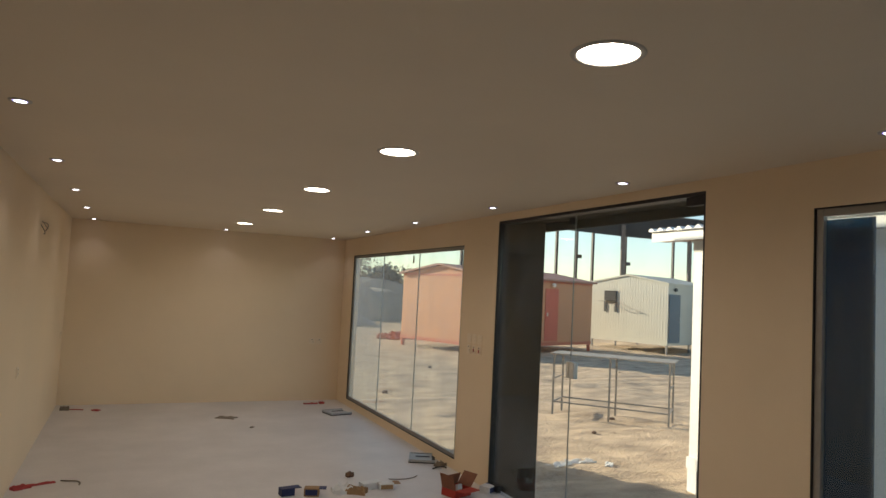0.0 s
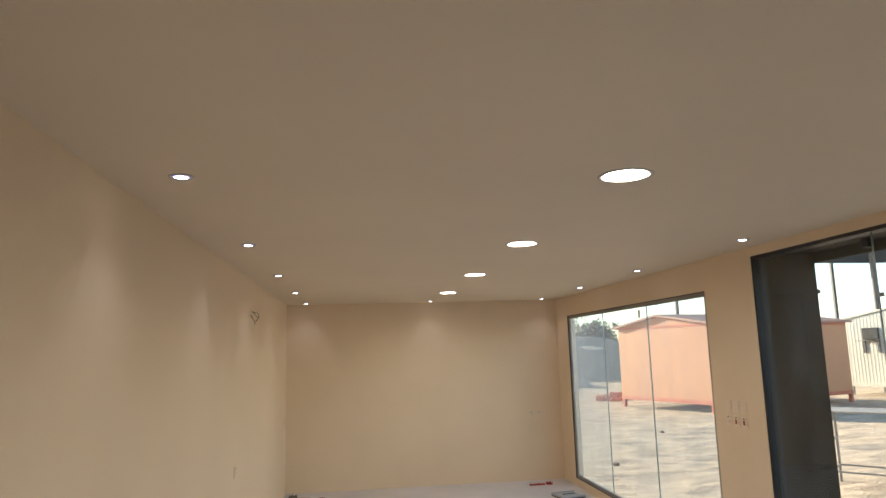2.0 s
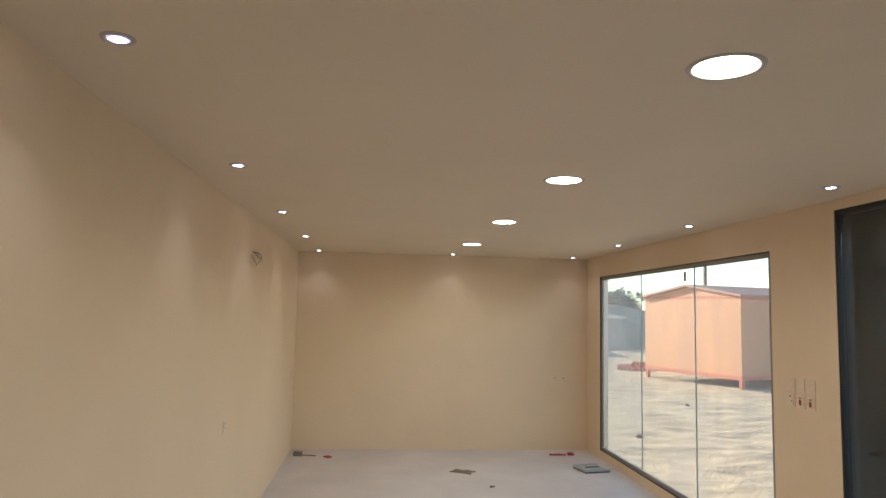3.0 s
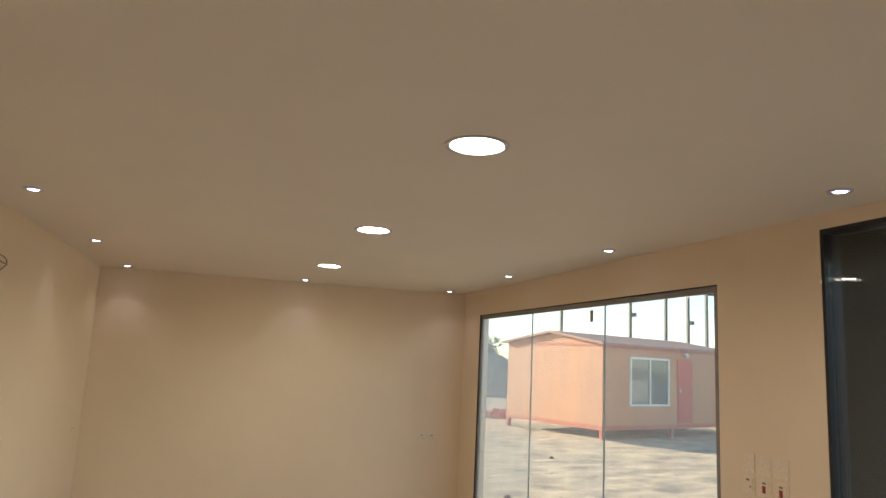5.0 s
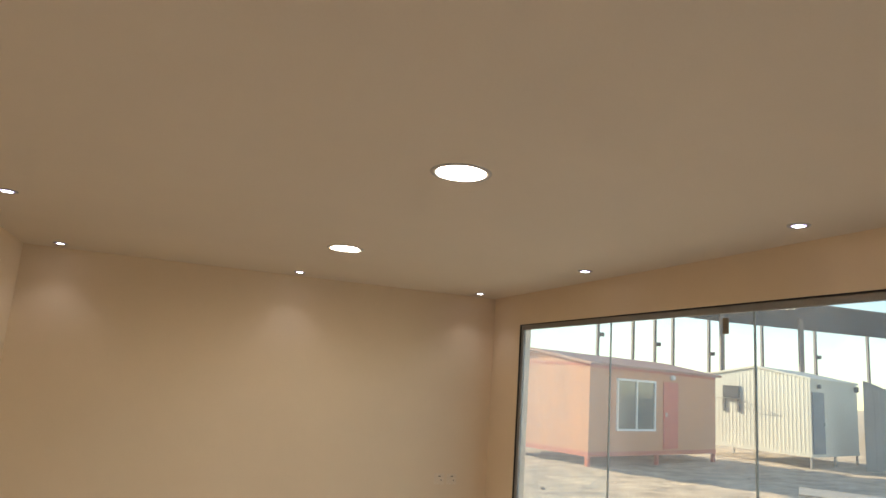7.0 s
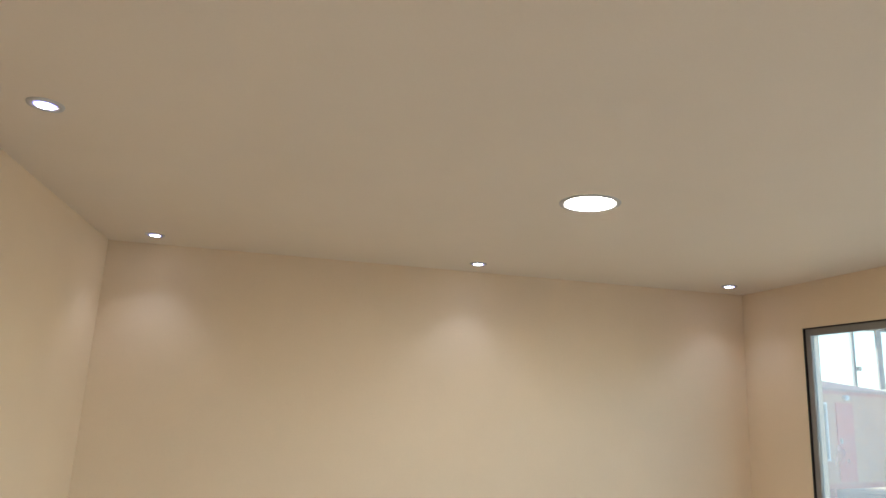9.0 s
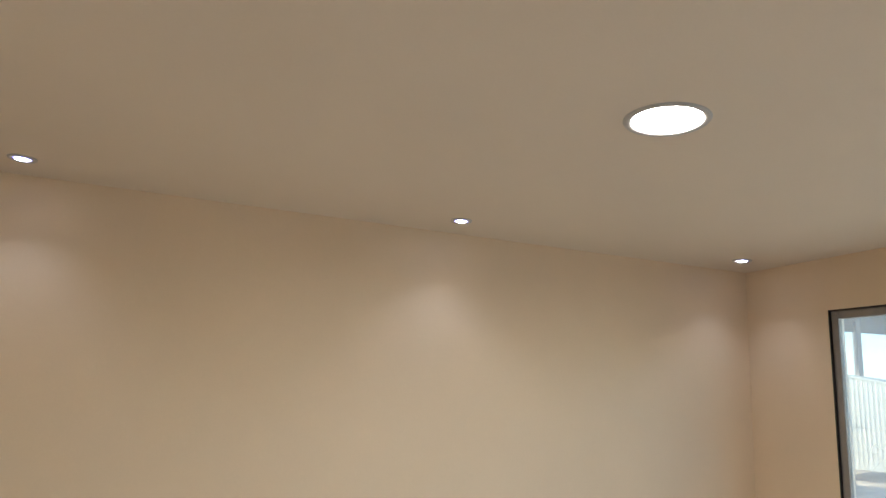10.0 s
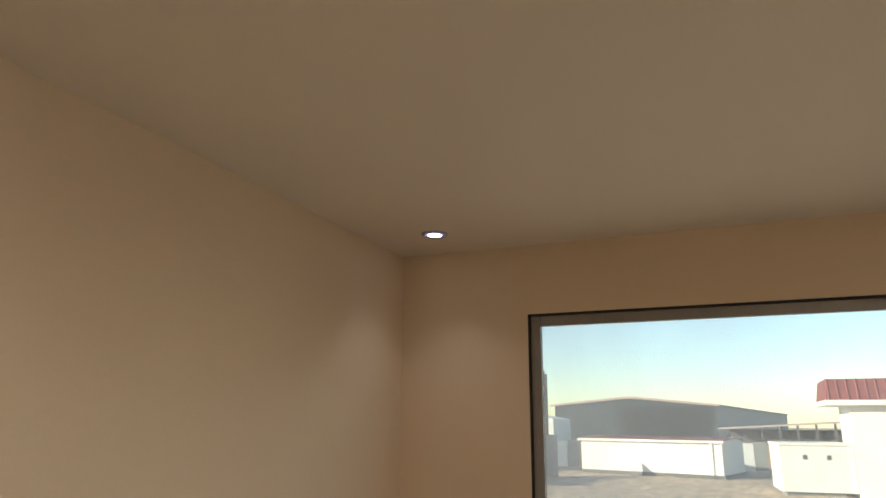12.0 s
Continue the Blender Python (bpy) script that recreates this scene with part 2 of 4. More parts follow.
def lathe(bm, profile, seg=40, centre=(0, 0, 0)):
    """Turns a profile of (radius, height) round the upright axis."""
    rings = []
    for r, z in profile:
        rings.append([bm.verts.new((centre[0] + r * math.cos(2 * math.pi * i / seg), centre[1] + r * math.sin(2 * math.pi * i / seg), centre[2] + z)) for i in range(seg)])
    for a, b in zip(rings, rings[1:]):
        for i in range(seg):
            j = (i + 1) % seg
            bm.faces.new((a[i], a[j], b[j], b[i]))
    return bm


def ribbed(bm, length, z0, z1, pitch=0.2, rise=0.03, top=None):
    """An upright ribbed sheet along x, its face to -y; top(x) gives the height of a sloping upper edge."""
    x, pts = 0.0, []
    while x < length - 1e-6:
        for f, y in ((0.0, 0.0), (0.60, 0.0), (0.68, -rise), (0.92, -rise)):
            if x + f * pitch < length:
                pts.append((x + f * pitch, y))
        x += pitch
    pts.append((length, 0.0))
    lo = [bm.verts.new((px, py, z0)) for px, py in pts]
    hi = [bm.verts.new((px, py, top(px) if top else z1)) for px, py in pts]
    for i in range(len(pts) - 1):
        bm.faces.new((lo[i], lo[i + 1], hi[i + 1], hi[i]))
    return bm


def finish(name, bm, material, smooth=False):
    me = bpy.data.meshes.new(name)
    bm.to_mesh(me)
    bm.free()
    me.materials.append(material)
    if smooth:
        for p in me.polygons:
            p.use_smooth = True
    return me


def part(name, bm, material, parent, label="", smooth=False):
    ob = new(name, finish(name, bm, material, smooth))
    ob.parent = parent
    if label:
        ob["label"] = label
    return ob


def thing(name, m, label, category, group="", kind=""):
    ob = new(name)
    ob.empty_display_size = 0.1
    ob.matrix_world = m
    return tagged(ob, label, category, group, kind)


def solid(name, bm, material, label, category, group="", kind="", m=None, smooth=False):
    ob = new(name, finish(name, bm, material, smooth))
    if m:
        ob.matrix_world = m
    return tagged(ob, label, category, group, kind)


# ---- the room ----
W, D, H, BACK, T = 3.67, 9.185, 2.4, -2.6, 0.10
GROUND = -0.45
W1 = (5.137, 8.697, 0.095, 2.151)
DR = (2.106, 4.473, 0.0, 2.335)
W2 = (-2.0, 1.438, 0.10, 2.172)

solid("floor", boxes((-T, W + T, BACK - T, D + T, GROUND - 0.05, 0.0)), M_FLOOR, "dusty pale grey vinyl floor with scattered litter", "floor", kind="structure")
LAMP_X, LAMP_YS, LAMP_R, CELL = 1.955, (7.701, 5.921, 4.218, 2.537, 0.837), 0.0900, 0.15
bm = boxes((-T, LAMP_X - CELL, BACK - T, D + T, H, H + 0.04), (LAMP_X + CELL, W + T, BACK - T, D + T, H, H + 0.04), (-T, W + T, BACK - T, D + T, H + 0.04, H + 0.14))
edges = [BACK - T] + [e for y in sorted(LAMP_YS) for e in (y - CELL, y + CELL)] + [D + T]
for i in range(0, len(edges), 2):
    box(bm, LAMP_X - CELL, LAMP_X + CELL, edges[i], edges[i + 1], H, H + 0.04)
for y in LAMP_YS:
    rim, well, frame_edge = [], [], []
    for k in range(48):
        a = 2 * math.pi * k / 48
        u, v = math.cos(a), math.sin(a)
        q = CELL / max(abs(u), abs(v))
        rim.append(bm.verts.new((LAMP_X + LAMP_R * u, y + LAMP_R * v, H)))
        well.append(bm.verts.new((LAMP_X + LAMP_R * u, y + LAMP_R * v, H + 0.04)))
        frame_edge.append(bm.verts.new((LAMP_X + q * u, y + q * v, H)))
    for k in range(48):
        j = (k + 1) % 48
        bm.faces.new((rim[k], frame_edge[k], frame_edge[j], rim[j]))
        bm.faces.new((rim[k], rim[j], well[j], well[k]))
solid("ceiling", bm, M_CEIL, "smooth off-white painted ceiling with recessed lamps", "ceiling", kind="structure")
solid("wall_west", boxes((-T, 0, BACK, D, 0, H)), M_WALL, "plain cream painted long wall", "wall", kind="structure")
solid("wall_north", boxes((-T, W + T, D, D + T, 0, H)), M_WALL, "plain cream painted end wall", "wall", kind="structure")
solid("wall_south", boxes((-T, W + T, BACK - T, BACK, 0, H)), M_WALL, "plain cream painted end wall", "wall", kind="structure")
solid("wall_east", boxes(
    (W, W + T, W1[1], D, 0, H), (W, W + T, W1[0], W1[1], 0, W1[2]), (W, W + T, W1[0], W1[1], W1[3], H),
    (W, W + T, DR[1], W1[0], 0, H), (W, W + T, DR[0], DR[1], DR[3], H),
    (W, W + T, W2[1], DR[0], 0, H), (W, W + T, W2[0], W2[1], 0, W2[2]), (W, W + T, W2[0], W2[1], W2[3], H),
    (W, W + T, BACK, W2[0], 0, H)), M_WALL, "cream painted wall with large glazed openings", "wall", kind="structure")


# ---- windows and door ----
def shop_window(name, y0, y1, z0, z1, joints, label, dusty_from=99.0):
    win = thing(name, pose(W, (y0 + y1) / 2, z0), label, "window", kind="structure")
    c, h, g, f = (y1 - y0) / 2, z1 - z0, 0.006, 0.036
    gasket = boxes((0.002, 0.04, -c, -c + g, 0, h), (0.002, 0.04, c - g, c, 0, h), (0.002, 0.04, -c + g, c - g, 0, g), (0.002, 0.04, -c + g, c - g, h - g, h))
    part("gasket", gasket, M_BLACK, win, "thin black rubber edge")
    a, top = c - g, h - g
    for nm, r in (("jamb", (0.012, 0.036, -a, -a + f, g, top)), ("jamb", (0.012, 0.036, a - f, a, g, top)), ("head", (0.013, 0.035, -a + f, a - f, top - f, top)), ("sill", (0.011, 0.037, -a + f, a - f, g, g + f))):
        part(nm, boxes(r, bevel=0.003), M_ALU, win, "grey aluminium frame")
    ys = [-a + f] + [j - (y0 + y1) / 2 for j in joints] + [a - f]
    for i in range(len(ys) - 1):
        dusty = (ys[i] + ys[i + 1]) / 2 + (y0 + y1) / 2 > dusty_from
        p = part("pane", boxes((0.024, 0.032, ys[i] + (0.003 if i else 0.0), ys[i + 1] - (0.003 if i < len(ys) - 2 else 0.0), g + f, top - f)), M_GLASS_DUSTY if dusty else M_GLASS, win, "dusty clear glass pane" if dusty else "")
        p.visible_shadow = False
    for y in ys[1:-1]:
        part("joint", boxes((0.023, 0.033, y - 0.0035, y + 0.0035, g + f, top - f)), M_SILICONE, win, "grey silicone joint")
    return win


shop_window("window_1", *W1, (6.305, 7.483), "wide frameless shop window in a grey aluminium frame", 7.5)
shop_window("window_2", *W2, (-0.85, 0.31), "wide shop window with blue film on the glass")
film = thing("window_film", pose(W, 1.284, 0.16), "dark blue protective film stuck on the window glass", "window film")
for nm, r in (("film_sheet", (0.034, 0.037, -0.110, 0.112, 0.0, 1.955)), ("film_fold", (0.0375, 0.040, -0.118, -0.098, 0.0, 1.955))):
    part(nm, boxes(r), M_FILM, film).visible_shadow = False

door = thing("door_1", pose(W, (DR[0] + DR[1]) / 2, 0), "closed double glass entrance door with black edges", "door", kind="structure")
c = (DR[1] - DR[0]) / 2
part("door_frame", boxes((0.003, 0.10, -c, -c + 0.016, 0, DR[3]), (0.003, 0.10, c - 0.016, c, 0, DR[3]), (0.003, 0.10, -c + 0.016, c - 0.016, DR[3] - 0.022, DR[3])), M_BLACK, door, "thin black metal channel")
seam = 3.375 - (DR[0] + DR[1]) / 2
for y0, y1 in ((-c + 0.017, seam - 0.0025), (seam + 0.0025, c - 0.017)):
    leaf = part("glass_leaf", boxes((0.026, 0.036, y0, y1, 0.012, DR[3] - 0.024)), M_GLASS_DOOR, door, "smeared frameless glass leaf")
    leaf.visible_shadow = False
part("seam_strip", boxes((0.027, 0.035, seam - 0.0024, seam + 0.0024, 0.012, DR[3] - 0.024)), M_ALU, door, "grey edge strip")
lock = part("lock", boxes((0.012, 0.050, seam - 0.062, seam - 0.005, 1.105, 1.225), bevel=0.006), M_LOCK, door, "steel lock case")
part("strike", boxes((0.014, 0.048, seam + 0.005, seam + 0.035, 1.105, 1.225), bevel=0.005), M_LOCK, door, "steel lock keep")
part("patch_fitting", boxes((0.012, 0.050, seam + 0.010, seam + 0.06, DR[3] - 0.10, DR[3] - 0.05), bevel=0.004), M_BLACK, door, "black patch fitting")
part("patch_fitting", boxes((0.010, 0.052, -c + 0.018, -c + 0.16, DR[3] - 0.075, DR[3] - 0.024), bevel=0.004), M_BLACK, door, "black patch fitting")
part("floor_fitting", boxes((0.012, 0.050, c - 0.15, c - 0.018, 0.012, 0.07), bevel=0.004), M_BLACK, door, "black bottom fitting")

# Unseen parapet, added so the shop's shadow climbs the near cabin's wall.
solid("unseen_parapet", boxes((W + 0.02, W + T, BACK - T, D + T, H + 0.14, 3.92), bevel=0.01), M_DARK, "unseen parapet added above the shop front to cast its shadow", "parapet", kind="structure")
solid("porch_panel", boxes((W + T, 4.16, DR[1] - 0.004, DR[1] + 0.05, GROUND - 0.02, 2.44), bevel=0.004), M_DARK, "dark brown clad side panel of the entrance porch", "porch panel", kind="structure")
solid("porch_soffit", boxes((W + T, 4.16, DR[0] - 0.02, DR[1] - 0.005, DR[3] + 0.02, 2.44), bevel=0.004), M_DARK, "dark brown clad soffit over the entrance", "porch soffit", kind="structure")
solid("porch_fascia", boxes((4.162, 4.20, DR[0] - 0.02, DR[1] + 0.05, 2.285, 2.46), bevel=0.004), M_DARK, "dark brown fascia board of the entrance porch", "porch fascia", kind="structure")
solid("paper_tag", boxes((W + 0.0325, W + 0.0355, 6.478, 6.52, 2.005, 2.088), bevel=0.001), M_CARD, "small brown paper tag taped to the window glass", "tag")


# ---- ceiling lamps ----
def downlight(m):
    lamp = thing("ceiling_downlight", m, "round white flush ceiling downlight, switched on", "ceiling lamp", "large downlights in a row")
    part("trim_ring", lathe(bmesh.new(), [(0.0890, 0.016), (0.0890, -0.002), (0.0905, -0.004), (0.098, -0.005), (0.107, -0.004), (0.110, 0.0)], 48), M_TRIM, lamp, "", True)
    part("diffuser", lathe(bmesh.new(), [(0.0002, 0.014), (0.0888, 0.014)], 48), M_LAMP, lamp, "glowing white diffuser")
    return lamp


def spotlight(m):
    lamp = thing("ceiling_spot", m, "small round recessed ceiling spot, switched on", "ceiling lamp", "small spots along the walls")
    part("trim_ring", lathe(bmesh.new(), [(0.029, -0.002), (0.031, -0.005), (0.036, -0.006), (0.044, -0.005), (0.046, 0.0)], 28), M_TRIM, lamp, "", True)
    part("lens", lathe(bmesh.new(), [(0.0002, -0.006), (0.012, -0.0058), (0.0235, -0.005)], 28), M_SPOT, lamp, "glowing lens")
    # Glowing ring added outside the white lens to give it a violet outline.
    part("lens_rim", lathe(bmesh.new(), [(0.0236, -0.005), (0.0265, -0.004), (0.0288, -0.003)], 28), M_SPOTRIM, lamp, "violet glowing ring around the lens")
    return lamp


BIG = [(LAMP_X, y) for y in LAMP_YS]
SMALL = [(0.265, y) for y in (8.95, 7.391, 5.767, 4.166, 2.583, 0.99, -0.60)] + [(3.405, y) for y in (8.94, 7.355, 5.785, 4.12, 2.508, 0.92, -0.65)] + [(1.892, 8.945)]
first = None
for x, y in BIG:
    first = copy_thing(first, pose(x, y, H)) if first else downlight(pose(x, y, H))
beam = bpy.data.lights.new("spot_beam", "SPOT")
beam.energy, beam.spot_size, beam.spot_blend, beam.shadow_soft_size, beam.color = 0.8, radians(104), 0.8, 0.03, (0.86, 0.87, 1.0)
first = None
for x, y in SMALL:
    first = copy_thing(first, pose(x, y, H)) if first else spotlight(pose(x, y, H))
    b = new("spot_beam", beam)
    b.location = (x, y, H - 0.02)


# ---- outlets, switches and boxes on the walls ----
def wall_plate(m, label, marks=0, wide=0.086, tall=0.086):
    """A plate on a wall: local +x runs along the wall, -y points into the room."""
    p = thing("wall_plate", m, label, "wall plate", "electric plates on the walls")
    w, h = wide / 2, tall / 2
    part("plate", boxes((-w, w, -0.0045, 0.0, -h, h), bevel=0.0015), M_PLASTIC, p)
    if marks:
        part("socket_face", boxes((-w + 0.012, w - 0.012, -0.0085, -0.0055, -h + 0.012, h - 0.012), bevel=0.001), M_PLASTIC, p)
        part("slot", boxes((-0.010, 0.010, -0.0095, -0.008, 0.018, 0.026)), M_WIRE, p, "dark slot")
        if marks > 1:
            part("rocker", boxes((-0.009, 0.009, -0.012, -0.008, -0.022, 0.010), bevel=0.0015), M_REDPL, p, "dark red rocker")
        else:
            part("slot", boxes((0.012, 0.020, -0.0095, -0.008, -0.012, -0.004)), M_WIRE, p, "dark slot")
    return p


EAST, WEST = -90, 90
for i, y in enumerate((4.935, 4.832, 4.730)):
    wall_plate(pose(W, y, 1.268, 0, 0, EAST), "blank white plastic plate on the cream pier", 0, 0.082, 0.088)
    wall_plate(pose(W, y, 1.168, 0, 0, EAST), "white plastic socket with a dark red rocker" if i else "white plastic socket plate with dark slots", 2 if i else 1, 0.082, 0.088)
for x in (3.245, 3.355):
    wall_plate(pose(x, D, 0.865), "white plastic socket plate low on the end wall", 1)
wall_plate(pose(0, 5.40, 0.90, 0, 0, WEST), "white plastic socket plate low on the long wall", 1)
wall_plate(pose(0, 8.88, 0.92, 0, 0, WEST), "white plastic socket plate low on the long wall", 1)


def cable(name, pts, r, material, label, category, m=None):
    cu = bpy.data.curves.new(name, "CURVE")
    cu.dimensions, cu.bevel_depth, cu.bevel_resolution, cu.resolution_u = "3D", r, 2, 6
    sp = cu.splines.new("NURBS")
    sp.points.add(len(pts) - 1)
    for q, p in zip(sp.points, pts):
        q.co = (*p, 1)
    sp.use_endpoint_u, sp.order_u = True, 4
    cu.materials.append(material)
    ob = new(name, cu)
    if m:
        ob.matrix_world = m
    return tagged(ob, label, category)


ring = [(0.012 + 0.02 * math.sin(a * 2), 6.24 + 0.17 * math.cos(a), 2.075 + 0.055 * math.sin(a)) for a in [0.6 * i for i in range(12)]]
cable("wire_loop", [(0.004, 6.12, 2.13), (0.02, 6.10, 2.12)] + ring, 0.003, M_WIRE, "loop of thin grey cable hanging from the wall", "cable")


# ---- litter on the floor ----
def open_carton(m, a, b, h, outer, inner, label, flaps=((0, 50), (1, 30), (2, 115), (3, 70)), flap=0.6):
    """An open cardboard box: floor, four sides and four flaps at different angles."""
    t = 0.004
    box_ob = thing("cardboard_box", m, label, "box")
    part("carton_base", boxes((-a, a, -b, b, 0, t)), inner, box_ob)
    for r in ((-a, a, -b, -b + t, t, h), (-a, a, b - t, b, t, h), (-a, -a + t, -b + t, b - t, t, h), (a - t, a, -b + t, b - t, t, h)):
        part("side", boxes(r), outer, box_ob)
    for side, tilt in flaps:
        lng, dep = (a, b * flap) if side % 2 == 0 else (b, a * flap)
        ob = part("flap", boxes((-lng + 0.004, lng - 0.004, 0, dep * 1.3, 0, t)), inner if tilt > 60 else outer, box_ob)
        off = ((0, -b), (a, 0), (0, b), (-a, 0))[side]
        ob.matrix_local = pose(off[0], off[1], h, 0, 0, (180, -90, 0, 90)[side]) @ pose(0, 0, 0, tilt - 20, 0, 0)
    return box_ob


open_carton(pose(3.34, 4.41, 0, 0, 0, 20), 0.095, 0.08, 0.065, M_REDBOX, M_REDIN, "open red cardboard box with raised flaps on the floor", ((0, 20), (1, 70), (2, 130), (3, 95)), 1.0)


solid("white_card", boxes((-0.03, 0.03, -0.012, 0.012, 0.0, 0.085), bevel=0.002), M_PAPER, "small white card box standing in the red box", "card box", m=pose(3.36, 4.39, 0.005, -8, 0, 24))


def carton(m, a, b, h, body, face, label):
    ob = thing("small_carton", m, label, "carton", "small cartons on the floor")
    part("carton_body", boxes((-a, a, -b, b, 0, h), bevel=0.003), body, ob)
    part("face", boxes((-a * 0.8, a * 0.8, -b - 0.002, -b + 0.001, h * 0.15, h * 0.85)), face, ob)
    part("flap", boxes((a - 0.002, a + 0.055, -b, b, h - 0.004, h)), face, ob, "open end flap")
    return ob


carton(pose(2.00, 4.77, 0, 0, 0, 8), 0.055, 0.04, 0.06, M_NAVY, M_NAVY, "small navy blue carton with an open flap")
carton(pose(2.19, 4.71, 0, 0, 0, -20), 0.06, 0.04, 0.065, M_CARD, M_NAVY, "small open brown carton with a navy flap")
carton(pose(2.68, 4.77, 0, 0, 0, 12), 0.06, 0.045, 0.055, M_PAPER, M_PAPER, "small white carton lying on the floor")
carton(pose(2.83, 4.73, 0, 0, 0, -6), 0.065, 0.045, 0.05, M_PAPER, M_CARD, "small white carton with a brown end")
carton(pose(3.63, 4.40, 0, 0, 0, 30), 0.05, 0.05, 0.06, M_PAPER, M_NAVY, "small white carton beside the red box")


def crumpled(name, m, size, material, label, category, seed, height=0.02, cells=10):
    """A crumpled sheet lying on the floor, with thickness."""
    rnd = random.Random(seed)
    bm = bmesh.new()
    ph = [rnd.uniform(0, 6.28) for _ in range(6)]
    grid = []
    for k in (0, 1):
        rows = []
        for i in range(cells + 1):
            row = []
            for j in range(cells + 1):
                u, v = i / cells - 0.5, j / cells - 0.5
                edge = 1 + 0.12 * math.sin(7 * u + ph[0]) * math.cos(6 * v + ph[1])
                z = height * (0.5 + 0.5 * math.sin(9 * u + 5 * v + ph[2]) * math.cos(11 * v - 4 * u + ph[3])) + rnd.uniform(0, height * 0.3)
                row.append(bm.verts.new((u * size[0] * edge, v * size[1] * edge, 0.0 if k == 0 else 0.002 + z)))
            rows.append(row)
        grid.append(rows)
    n = cells
    for i in range(n):
        for j in range(n):
            bm.faces.new((grid[1][i][j], grid[1][i + 1][j], grid[1][i + 1][j + 1], grid[1][i][j + 1]))
            bm.faces.new((grid[0][i][j], grid[0][i][j + 1], grid[0][i + 1][j + 1], grid[0][i + 1][j]))
    for i in range(n):
        for a, b, c2, d in (((0, i), (0, i + 1), 0, 0), ((n, i + 1), (n, i), 0, 0), ((i + 1, 0), (i, 0), 0, 0), ((i, n), (i + 1, n), 0, 0)):
            bm.faces.new((grid[0][a[0]][a[1]], grid[1][a[0]][a[1]], grid[1][b[0]][b[1]], grid[0][b[0]][b[1]]))
    bmesh.ops.recalc_face_normals(bm, faces=bm.faces)
    return solid(name, bm, material, label, category, m=m)


crumpled("crumpled_paper", pose(2.47, 4.74, 0, 0, 0, 20), (0.20, 0.15), M_PAPER, "torn white packing paper on the floor", "paper", 3, 0.05)
crumpled("crumpled_paper", pose(2.55, 4.67, 0, 0, 0, -30), (0.16, 0.10), M_CARD, "torn brown packing paper on the floor", "paper", 4, 0.05)
for x, y, a, w, d in ((3.52, 5.56, -24, 0.13, 0.15), (3.37, 8.10, 12, 0.15, 0.14)):
    pack = thing("flat_pack", pose(x, y, 0, 0, 0, a), "flat grey packing tray with dark edges on the floor", "packaging", "flat packs on the floor")
    part("tray", boxes((-w, w, -d, d, 0, 0.012), bevel=0.003), M_BLACK, pack, "dark lower tray")
    part("rim", boxes((-w, w, -d, -d + 0.012, 0.012, 0.035), (-w, w, d - 0.012, d, 0.012, 0.035), (-w, -w + 0.012, -d + 0.012, d - 0.012, 0.012, 0.035)), M_GREYDOOR, pack)
    sheet = part("top_sheet", boxes((-w + 0.014, w * 0.75, -d + 0.02, d * 0.8, 0.022, 0.03), bevel=0.002), M_GREYDOOR, pack, "pale grey sheet")
    part("strap", boxes((-w * 0.5, w * 0.6, -0.012, 0.012, 0.031, 0.036)), M_BLACK, pack)
crumpled("floor_mat_scrap", pose(1.94, 8.02, 0, 0, 0, -30), (0.22, 0.12), M_WIRE, "flat dark cardboard offcut on the floor", "scrap", 8, 0.012)
crumpled("red_rag", pose(0.085, 5.46, 0, 0, 0, 30), (0.13, 0.08), M_RAG, "bright red cloth scrap by the wall", "rag", 9, 0.02)
crumpled("red_rag", pose(0.22, 5.54, 0, 0, 0, 20), (0.18, 0.03), M_RAG, "thin red cloth strip on the floor", "rag", 10, 0.012)
crumpled("red_rag", pose(0.47, 8.75, 0, 0, 0, 50), (0.07, 0.09), M_RAG, "small red cloth scrap on the floor", "rag", 11, 0.012)
crumpled("red_rag", pose(3.20, 8.86, 0, 0, 0, 0), (0.20, 0.04), M_RAG, "small red cloth strip by the end wall", "rag", 12, 0.015)
crumpled("red_rag", pose(3.36, 8.87, 0, 0, 0, 10), (0.07, 0.06), M_RAG, "small red cloth scrap by the end wall", "rag", 13, 0.03)
crumpled("dark_scrap", pose(0.12, 8.84, 0, 0, 0, 0), (0.10, 0.08), M_WIRE, "dark scrap by the wall corner", "scrap", 14, 0.04)
crumpled("dark_scrap", pose(3.60, 5.30, 0, 0, 0, 30), (0.12, 0.08), M_WIRE, "dark grey scrap by the wall", "scrap", 15, 0.03)
crumpled("dark_scrap", pose(2.15, 7.40, 0, 0, 0, 30), (0.05, 0.03), M_WIRE, "small dark scrap on the floor", "scrap", 16, 0.01)
cable("offcut_cable", [(0.35, 5.60, 0.006), (0.40, 5.57, 0.006), (0.47, 5.53, 0.02), (0.50, 5.50, 0.006), (0.49, 5.44, 0.006)], 0.006, M_WIRE, "short dark cable offcut on the floor", "cable")
cable("offcut_cable", [(0.10, 8.86, 0.006), (0.18, 8.83, 0.01), (0.28, 8.80, 0.008), (0.33, 8.80, 0.006)], 0.006, M_RAG, "short red cable offcut on the floor", "cable")
cable("offcut_cable", [(2.95, 4.98, 0.005), (3.05, 4.92, 0.005), (3.18, 4.94, 0.005), (3.24, 5.02, 0.005)], 0.004, M_WIRE, "thin curved cable offcut on the floor", "cable")
cable("offcut_cable", [(3.48, 5.20, 0.006), (3.54, 5.22, 0.02), (3.58, 5.16, 0.03), (3.62, 5.20, 0.006)], 0.007, M_BLACK, "short black cable offcut by the wall", "cable")


